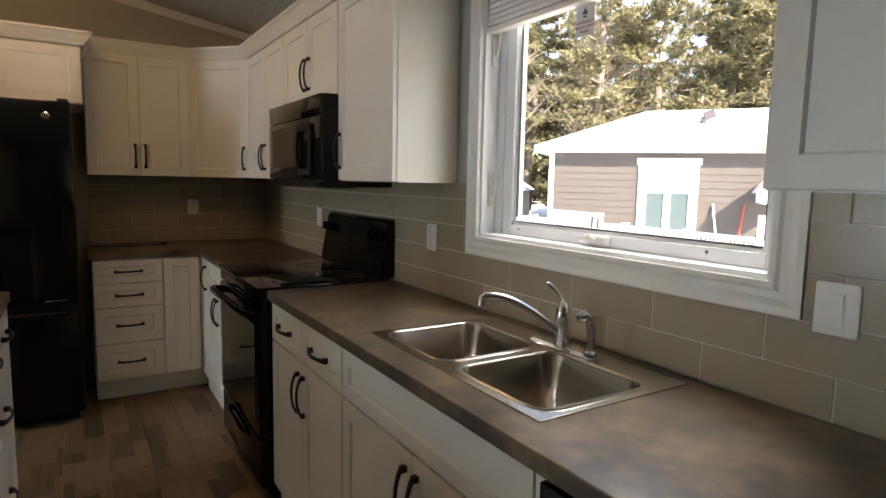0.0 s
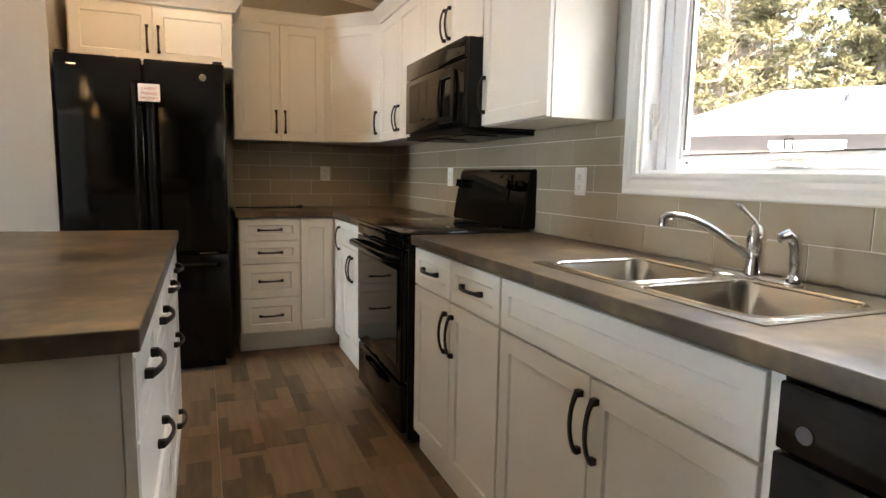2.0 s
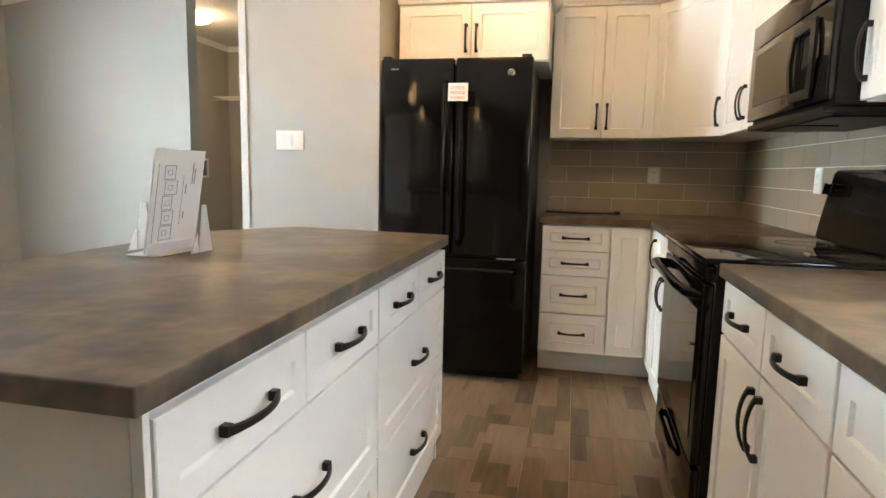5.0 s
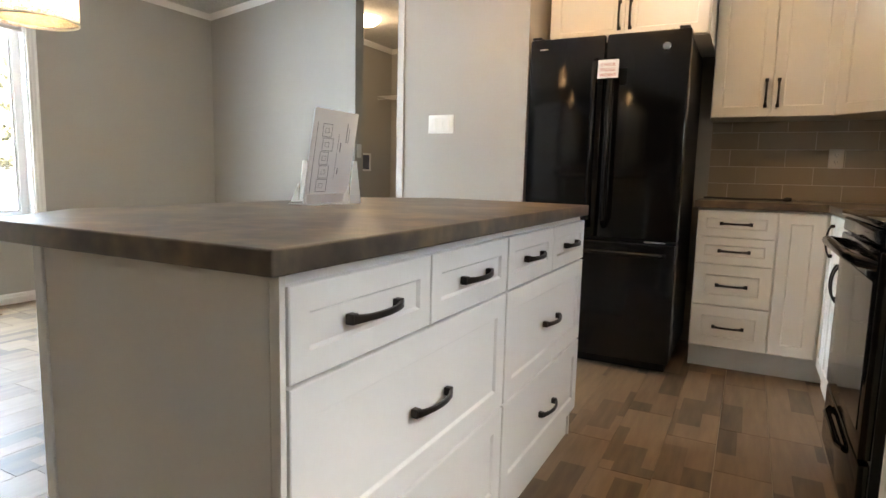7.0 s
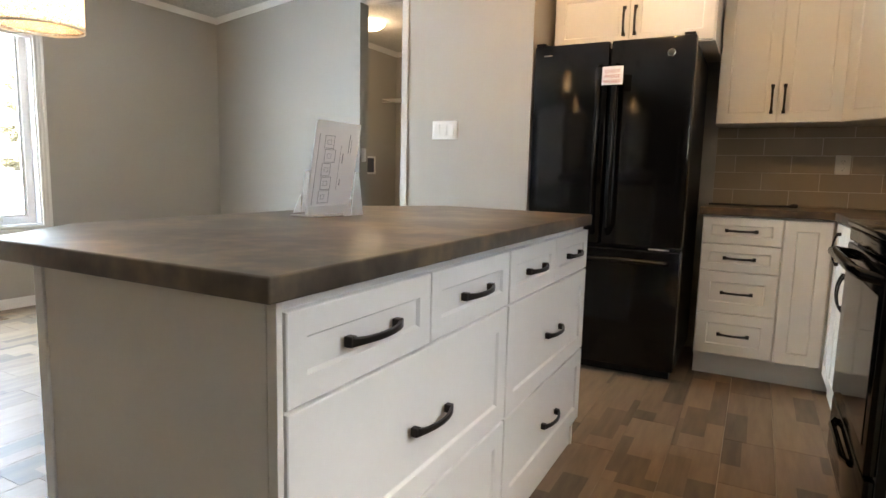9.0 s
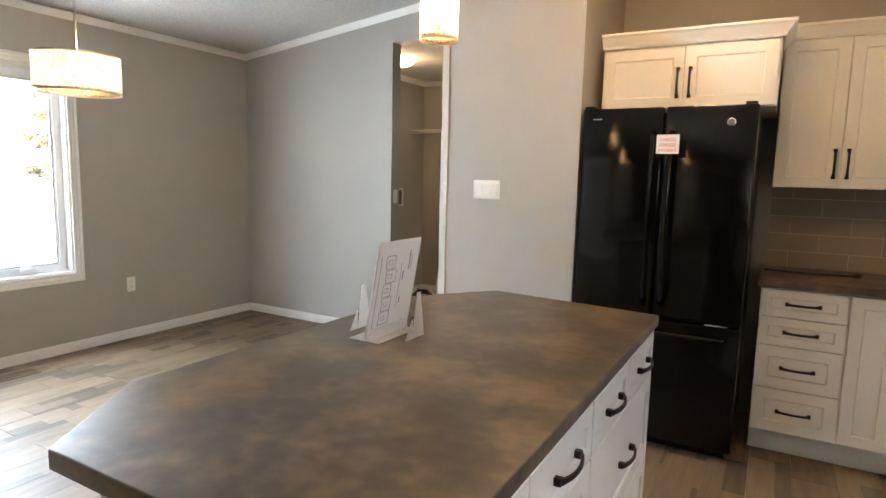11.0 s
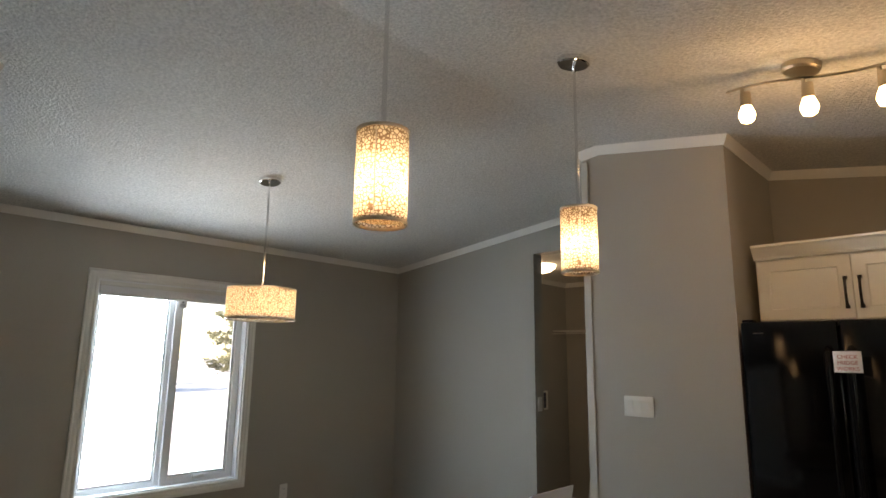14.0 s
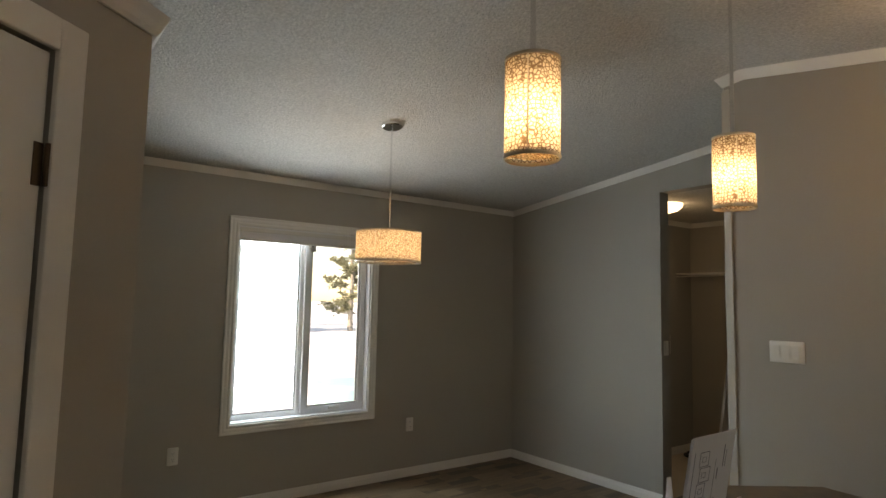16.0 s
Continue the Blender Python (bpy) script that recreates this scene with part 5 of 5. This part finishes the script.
for z in (0.25, 1.02, 1.79):
    b = bmesh.new()
    tube(b, [(0.3065, 0.006, z - 0.045), (0.3065, 0.006, z + 0.045)], 0.006, 8)
    box(b, 0.3085, 0.330, -0.0055, -0.003, z - 0.045, z + 0.045)
    part("hinge", b, M_brown, door, "dark bronze hinge")
b = bmesh.new()
lathe(b, [(0.03, 0), (0.03, 0.006), (0.010, 0.012), (0.010, 0.035), (0.026, 0.045), (0.028, 0.058), (0.018, 0.068), (0.002, 0.07)], 20)
part("knob", b, M_brown, door, "dark bronze knob", True, pose(0.93, -0.006, 0.96, -90, 0, 0))


# ---- outdoors ----
GZ = -0.75
b = bmesh.new()
box(b, -900, 900, -900, 900, GZ - 1, GZ)
setting("ground", b, M_snow, "snow-covered ground", "ground")


def house(m, W_, D_, H_, R_):
    """Long single-storey house with a hipped white roof. Local: x along its front, y away, z from its eave's foot."""
    t = thing("neighbour_house", "dark grey sided bungalow with a white snow-covered roof", "house", m)
    b = bmesh.new()
    box(b, 0, W_, 0, D_, 0, H_)
    part("wall", b, M_siding, t, "dark grey lap siding")
    b = bmesh.new()
    n = 18
    for i in range(n):
        z = H_ * i / n
        prism(b, [(-0.001, z), (-0.016, z), (-0.004, z + H_ / n - 0.004), (-0.001, z + H_ / n - 0.004)], 0.1, W_ - 0.1, "y")
    for v in b.verts:
        v.co = Vector((v.co.y, v.co.x, v.co.z))
    bmesh.ops.recalc_face_normals(b, faces=b.faces)
    sd = part("siding", b, M_siding, t, "dark grey lap boards")
    sd["kind"] = "stuff"
    b = bmesh.new()
    o = 0.35
    ring = [b.verts.new(v) for v in ((-o, -o, H_), (W_ + o, -o, H_), (W_ + o, D_ + o, H_), (-o, D_ + o, H_))]
    ring2 = [b.verts.new(v) for v in ((-o, -o, H_ + 0.16), (W_ + o, -o, H_ + 0.16), (W_ + o, D_ + o, H_ + 0.16), (-o, D_ + o, H_ + 0.16))]
    r0, r1 = b.verts.new((D_ * 0.33, D_ / 2, H_ + R_)), b.verts.new((W_, D_ / 2, H_ + R_ + 0.1))
    b.faces.new(ring[::-1])
    for i in range(4):
        b.faces.new((ring[i], ring[(i + 1) % 4], ring2[(i + 1) % 4], ring2[i]))
    b.faces.new((ring2[0], ring2[1], r1, r0))
    b.faces.new((ring2[1], ring2[2], r1))
    b.faces.new((ring2[2], ring2[3], r0, r1))
    b.faces.new((ring2[3], ring2[0], r0))
    part("roof", b, M_roof, t, "white snow-covered roof")
    b = bmesh.new()
    for x in (-0.02, W_ - 0.08):
        box(b, x, x + 0.12, -0.03, 0.10, 0, H_)
    part("corner_board", b, M_trim, t, "white corner boards")
    b = bmesh.new()
    tube(b, [(3.55, D_ * 0.25, H_ + R_ * 0.4), (3.55, D_ * 0.25, H_ + R_ * 0.4 + 0.45)], 0.07, 10)
    tube(b, [(3.55, D_ * 0.25, H_ + R_ * 0.4 + 0.45), (3.8, D_ * 0.25, H_ + R_ * 0.4 + 0.55)], 0.11, 10)
    part("roof_vent", b, M_ink, t, "dark roof vent pipe")
    return t


def house_window(parent, x0, x1, z0, z1, split=True):
    w = new("window")
    w.parent = parent
    b = bmesh.new()
    f = 0.20
    box(b, x0 - f, x0, -0.05, -0.002, z0, z1)
    box(b, x1, x1 + f, -0.05, -0.002, z0, z1)
    box(b, x0 - f - 0.05, x1 + f + 0.05, -0.06, -0.002, z1, z1 + 0.16)
    box(b, x0 - f, x1 + f, -0.06, -0.002, z0 - 0.12, z0)
    if split:
        xm = (x0 + x1) / 2
        box(b, xm - 0.08, xm + 0.08, -0.045, -0.002, z0, z1)
    tagged(w, "white-framed window")
    part("window_frame", b, M_trim, w)
    b = bmesh.new()
    zb = z0 + (z1 - z0) * 0.70
    box(b, x0, x1, -0.022, -0.018, z0, zb)
    part("pane", b, M_pane, w, "reflecting pane")
    # plain white sheet over the upper 30 percent of the opening
    b = bmesh.new()
    box(b, x0, x1, -0.024, -0.016, zb + 0.001, z1)
    part("blind", b, M_trim, w, "white panel across the upper part")
    return w


M_pane = mat("far_window_pane", (0.09, 0.14, 0.16), 0.10, spec=0.6)
# its front stands north-east of the kitchen window, turned a little towards it
H_EAVE = 2.90
hs = house(pose(10.4, 11.2, GZ, 0, 0, -51.4), 13.0, 6.5, H_EAVE, 1.35)
house_window(hs, 2.30, 3.22, 0.45, 2.62)
b = bmesh.new()
box(b, 4.62, 5.3, -0.9, -0.002, 1.80, 2.02)
prism(b, [(4.52, 2.02), (5.4, 2.02), (5.35, 2.2), (5.2, 2.38), (4.95, 2.42), (4.65, 2.22)], -0.95, -0.002, "y")
part("porch_roof", b, M_roof, hs, "white rounded porch canopy")
b = bmesh.new()
box(b, 4.7, 5.7, -0.03, -0.002, 0.2, 1.53)
part("door", b, M_trim, hs, "white house door")

rail = thing("deck_railing", "white lattice railing before the neighbouring house", "fence", pose(9.86, 12.5, GZ, 0, 0, -92.7))
b = bmesh.new()
box(b, 0, 9.0, -0.05, 0.05, 1.26, 1.34)
box(b, 0, 9.0, -0.03, 0.03, 0.86, 0.92)
part("rail", b, M_trim, rail, "white rails")
b = bmesh.new()
for i in range(112):
    x = 0.04 + 0.08 * i
    box(b, x - 0.016, x + 0.016, -0.012, 0.012, 0.92, 1.26)
lat = part("lattice", b, M_trim, rail, "white lattice bars")
lat["kind"] = "stuff"
for i in range(7):
    b = bmesh.new()
    box(b, 1.45 * i, 1.45 * i + 0.1, -0.06, 0.06, 0, 1.38)
    part("post", b, M_trim, rail)
b = bmesh.new()
box(b, 2.1, 3.76, -0.04, 0.04, 1.46, 1.54)
box(b, 2.1, 3.76, -0.02, 0.02, 1.342, 1.458)
part("step_rail", b, M_trim, rail, "white raised rail at the deck steps")
for x, lean, mt, lb in ((3.95, -0.2, M_snow, "white pole leaning on the dark house"), (4.15, 0.25, M_red, "red snow shovel leaning on the dark house")):
    b = bmesh.new()
    tube(b, [(x, -0.6, 0.02), (x + lean, -0.03, 1.75)], 0.025, 8)
    o = lone("leaning_pole", b, mt, lb, "pole", m=pose(10.4, 11.2, GZ, 0, 0, -51.4))

shed = thing("shed", "small white shed behind the neighbouring house", "shed", pose(11.0, 17.0, GZ, 0, 0, -45))
b = bmesh.new()
box(b, 0, 2.6, 0, 2.6, 0, 1.9)
part("wall", b, M_trim, shed)
b = bmesh.new()
prism(b, [(-0.2, 1.9), (2.8, 1.9), (1.3, 2.9)], -0.2, 2.8, "y")
part("roof", b, M_roof, shed, "snow-covered gable roof")
pool = thing("pool_cover", "turquoise covered tub in the snow", "tub", pose(-11.6, 6.95, GZ))
b = bmesh.new()
lathe(b, [(0.80, 0), (0.82, 0.40), (0.74, 0.48), (0.05, 0.56)], 32)
part("cover", b, M_teal, pool, smooth=True)


def pine(seed, h):
    """Tapered trunk, whorls of drooping limbs, tufts of needles along them with gaps between."""
    rnd = random.Random(seed)
    t = thing("pine_tree", "tall shaggy pine behind the neighbouring houses", "tree", group="pine trees")
    b = bmesh.new()
    sway = [(rnd.uniform(-0.25, 0.25), rnd.uniform(-0.25, 0.25)) for _ in range(9)]
    trunk = [(sway[i][0] * i / 8, sway[i][1] * i / 8, h * i / 8) for i in range(9)]
    tube(b, trunk, [0.20 * (1 - i / 8.6) + 0.02 for i in range(9)], 8)
    part("trunk", b, M_bark, t, smooth=True)
    verts, faces = [], []
    lb = bmesh.new()
    z = h * 0.12
    while z < h * 0.99:
        k = z / h
        reach = h * 0.23 * (1 - k) ** 0.62 + 0.3
        for _ in range(rnd.randint(3, 5)):
            a, L_ = rnd.uniform(0, 2 * math.pi), reach * rnd.uniform(0.55, 1.15)
            rise = rnd.uniform(-0.15, 0.45)
            tip = Vector((math.cos(a) * L_, math.sin(a) * L_, z + rise * L_))
            base = Vector((0, 0, z))
            mid = base.lerp(tip, 0.5) + Vector((0, 0, -0.06 * L_))
            tube(lb, [base, mid, tip], [0.045 * (1 - k) + 0.012, 0.02, 0.008], 4)
            n = int(14 + L_ * 12)
            for i in range(n):
                s = rnd.uniform(0.28, 1.05)
                c = base.lerp(tip, s) + Vector((rnd.gauss(0, 0.16), rnd.gauss(0, 0.16), rnd.gauss(0, 0.10))) * (0.4 + L_ * 0.28)
                size = rnd.uniform(0.14, 0.30)
                for _q in range(6):
                    d = Vector((rnd.gauss(0, 1), rnd.gauss(0, 1), rnd.gauss(0.2, 0.7))).normalized()
                    e = d.cross(Vector((rnd.gauss(0, 1), rnd.gauss(0, 1), rnd.gauss(0, 1)))).normalized() * 0.045
                    i0 = len(verts)
                    verts += [tuple(c - e), tuple(c + e), tuple(c + d * size)]
                    faces.append((i0, i0 + 1, i0 + 2))
        z += h * rnd.uniform(0.03, 0.055)
    part("limbs", lb, M_bark, t)
    me = bpy.data.meshes.new("crown")
    me.from_pydata(verts, [], faces)
    me.materials.append(M_needles)
    o = new("crown", me)
    o.parent = t
    tagged(o, "sparse grey-green needle crown", kind="stuff")
    return t


def bare_tree(seed, h):
    rnd = random.Random(seed)
    t = thing("bare_tree", "leafless pale birch among the pines", "tree", group="bare trees")
    b, tw = bmesh.new(), bmesh.new()
    tube(b, [(0, 0, 0), (0.1, 0, h * 0.4), (0.05, 0.1, h)], [0.12, 0.08, 0.02], 7)
    part("trunk", b, M_birch, t)
    for i in range(60):
        z = h * rnd.uniform(0.25, 0.97)
        a, L_ = rnd.uniform(0, 6.28), (h - z) * 0.45 + 0.6
        p = Vector((0.08, 0, z))
        q = p + Vector((math.cos(a), math.sin(a), 1.1)) * L_ * 0.6
        tube(tw, [p, q], [0.025, 0.008], 4)
        for _ in range(5):
            r = p.lerp(q, rnd.uniform(0.3, 1))
            tube(tw, [r, r + Vector((rnd.gauss(0, 0.5), rnd.gauss(0, 0.5), rnd.uniform(0.2, 0.9))) * L_ * 0.35], [0.010, 0.004], 3)
    part("limbs", tw, M_birch, t, "bare pale branches")
    return t


M_birch = mat("pale_birch_bark", (0.42, 0.38, 0.33), 0.8, var=0.1)
rnd = random.Random(5)
kinds = [pine(11, 12.5), pine(12, 10.5), pine(13, 14.0)]
first = dict(zip(range(3), [(24, 24), (16.5, 27), (29, 17)]))
for i, k in enumerate(kinds):
    k.matrix_basis = pose(*first[i], GZ, 0, 0, 40 * i)
spots = []
for row in range(4):
    for i in range(14):
        a = radians(8 + 88 * i / 13 + 3 * row + rnd.uniform(-2, 2))
        d = 24 + 6 * row + rnd.uniform(-1.5, 1.5)
        spots.append((2 + math.sin(a) * d, math.cos(a) * d))
for i, (x, y) in enumerate(spots):
    copy_thing(kinds[i % 3], pose(x, y, GZ, rnd.uniform(-2, 2), rnd.uniform(-2, 2), rnd.uniform(0, 360)))
for x, y in ((-40, 22), (-46, 30), (-38, 27), (-52, 20), (-50, 36), (-42, 14), (-44, 8)):
    copy_thing(kinds[int(abs(x)) % 3], pose(x, y, GZ, 0, 0, rnd.uniform(0, 360)))
bt = bare_tree(3, 9.0)
bt.matrix_basis = pose(16.0, 20.0, GZ)
copy_thing(bt, pose(19.5, 18.5, GZ, 0, 0, 120))
copy_thing(bt, pose(13.5, 22.5, GZ, 0, 0, 210))
for x, y in ((14.5, 18.5), (19.0, 24.0), (22.5, 19.0), (15.0, 24.0), (20.0, 16.5), (17.0, 26.0), (18.0, 17.0), (21.0, 21.0), (17.5, 22.5), (23.0, 17.0), (12.0, 20.0)):
    copy_thing(bt, pose(x, y, GZ, 0, 0, rnd.uniform(0, 360)))


# ---- pieces: wall tiles and floor planks ----
def piece_mesh(name, w, h, t, bev, material):
    """A tile or plank lying in x and z (w, h) with its face to -y."""
    b = bmesh.new()
    lo, hi = [(0, 0), (w, 0), (w, h), (0, h)], [(bev, bev), (w - bev, bev), (w - bev, h - bev), (bev, h - bev)]
    a = [b.verts.new((x, 0, z)) for x, z in lo]
    c = [b.verts.new((x, -t + bev * 0.5, z)) for x, z in lo]
    d = [b.verts.new((x, -t, z)) for x, z in hi]
    for p, q in ((a, c), (c, d)):
        for i in range(4):
            b.faces.new((p[i], p[(i + 1) % 4], q[(i + 1) % 4], q[i]))
    b.faces.new(d)
    bmesh.ops.recalc_face_normals(b, faces=b.faces)
    me = bpy.data.meshes.new(name)
    b.to_mesh(me)
    b.free()
    me.materials.append(material)
    return me


def piece(name, key, parent, m):
    if key not in MESHES:
        MESHES[key] = piece_mesh(name, *key[1:])
    ob = new(name, MESHES[key])
    ob.parent, ob.matrix_basis = parent, m


TH, TW, J = 0.0965, 0.2865, 0.0035
ROWS_Z = [(0.9155, 1.0030)] + [(1.0065 + 0.1 * i, 1.1030 + 0.1 * i) for i in range(3)] + [(1.3065, 1.366)]


def tile_wall(name, label, m, length, phase, holes):
    """Local: x along the wall, face to -y. Tiles break joint by half; holes are (x0, x1, z0) kept free above z0."""
    b = bmesh.new()
    x = 0.0
    spans = sorted(holes)
    for x0, x1, z0 in spans:
        box(b, x, x0, -0.0062, -0.0005, 0.9145, 1.367)
        if z0 > 0.92:
            box(b, x0, x1, -0.0062, -0.0005, 0.9145, z0)
        x = x1
    box(b, x, length, -0.0062, -0.0005, 0.9145, 1.367)
    w = setting(name, b, M_grout, label, "wall", m=m)
    for r, (z0, z1) in enumerate(ROWS_Z):
        x = phase + (0.145 if r % 2 else 0.0) - 0.58
        while x < length:
            pieces = [(max(x, 0.001), min(x + TW, length - 0.001), z1)]
            for h0, h1, hz in spans:
                out = []
                for p0, p1, pz in pieces:
                    if p1 <= h0 or p0 >= h1 or z1 <= hz:
                        out.append((p0, p1, pz))
                        continue
                    if p0 < h0:
                        out.append((p0, h0 - 0.001, pz))
                    if p1 > h1:
                        out.append((h1 + 0.001, p1, pz))
                    if z0 < hz - 0.02:
                        out.append((max(p0, h0), min(p1, h1), hz - 0.001))
                pieces = out
            for p0, p1, pz in pieces:
                if p1 - p0 > 0.012:
                    piece("tile", ("tile", round(p1 - p0, 4), round(pz - z0, 4), 0.0078, 0.0010, M_tile), w, pose(p0, -0.0005, z0))
            x += TW + J


SY = 4.60
tile_wall("wall_tiles_east", "warm grey glazed tiles with pale grout above the worktop", pose(EAST, SY, 0, 0, 0, -90), SY + 0.43, (SY - 1.9065 + 0.145) % 0.29, [(SY - 1.884, SY - 0.676, 1.106)])
tile_wall("wall_tiles_north", "warm grey glazed tiles with pale grout above the worktop", pose(0.40, NORTH_K, 0), EAST - 0.408, 0.11, [])

fl = tagged(new("floor_planks"), "weathered brown-grey wood-look planks", "floor", kind="structure")
PW = 0.1835
rnd = random.Random(9)
x = WEST + 0.002 - 0.07
while x < EAST:
    y = SOUTH - rnd.uniform(0, 0.3)
    x0, x1 = max(x, WEST + 0.001), min(x + PW, EAST - 0.001)
    yend = NORTH_D if x0 < -0.6 else NORTH_K
    if DOOR_X < x0 < SW_L:
        yend = LY1
    while y < yend - 0.01:
        Lk = rnd.choice((0.40, 0.61, 0.61, 0.80, 0.915))
        if y + Lk > yend:
            Lk = round(yend - y, 3)
        y0, y1 = max(y, SOUTH + 0.001), y + Lk
        if y1 - y0 > 0.02 and x1 - x0 > 0.01 and not (FACE_X + 0.08 < x0 and y > -0.4):
            piece("plank", ("plank", round(x1 - x0 - 0.0012, 4), round(y1 - y0 - 0.0012, 4), 0.006, 0.0008, M_floor), fl, pose(x0, y0, -0.006, 0, 0, 0) @ Matrix(((1, 0, 0, 0), (0, 0, 1, 0), (0, -1, 0, 0), (0, 0, 0, 1))))
        y += Lk
    x += PW
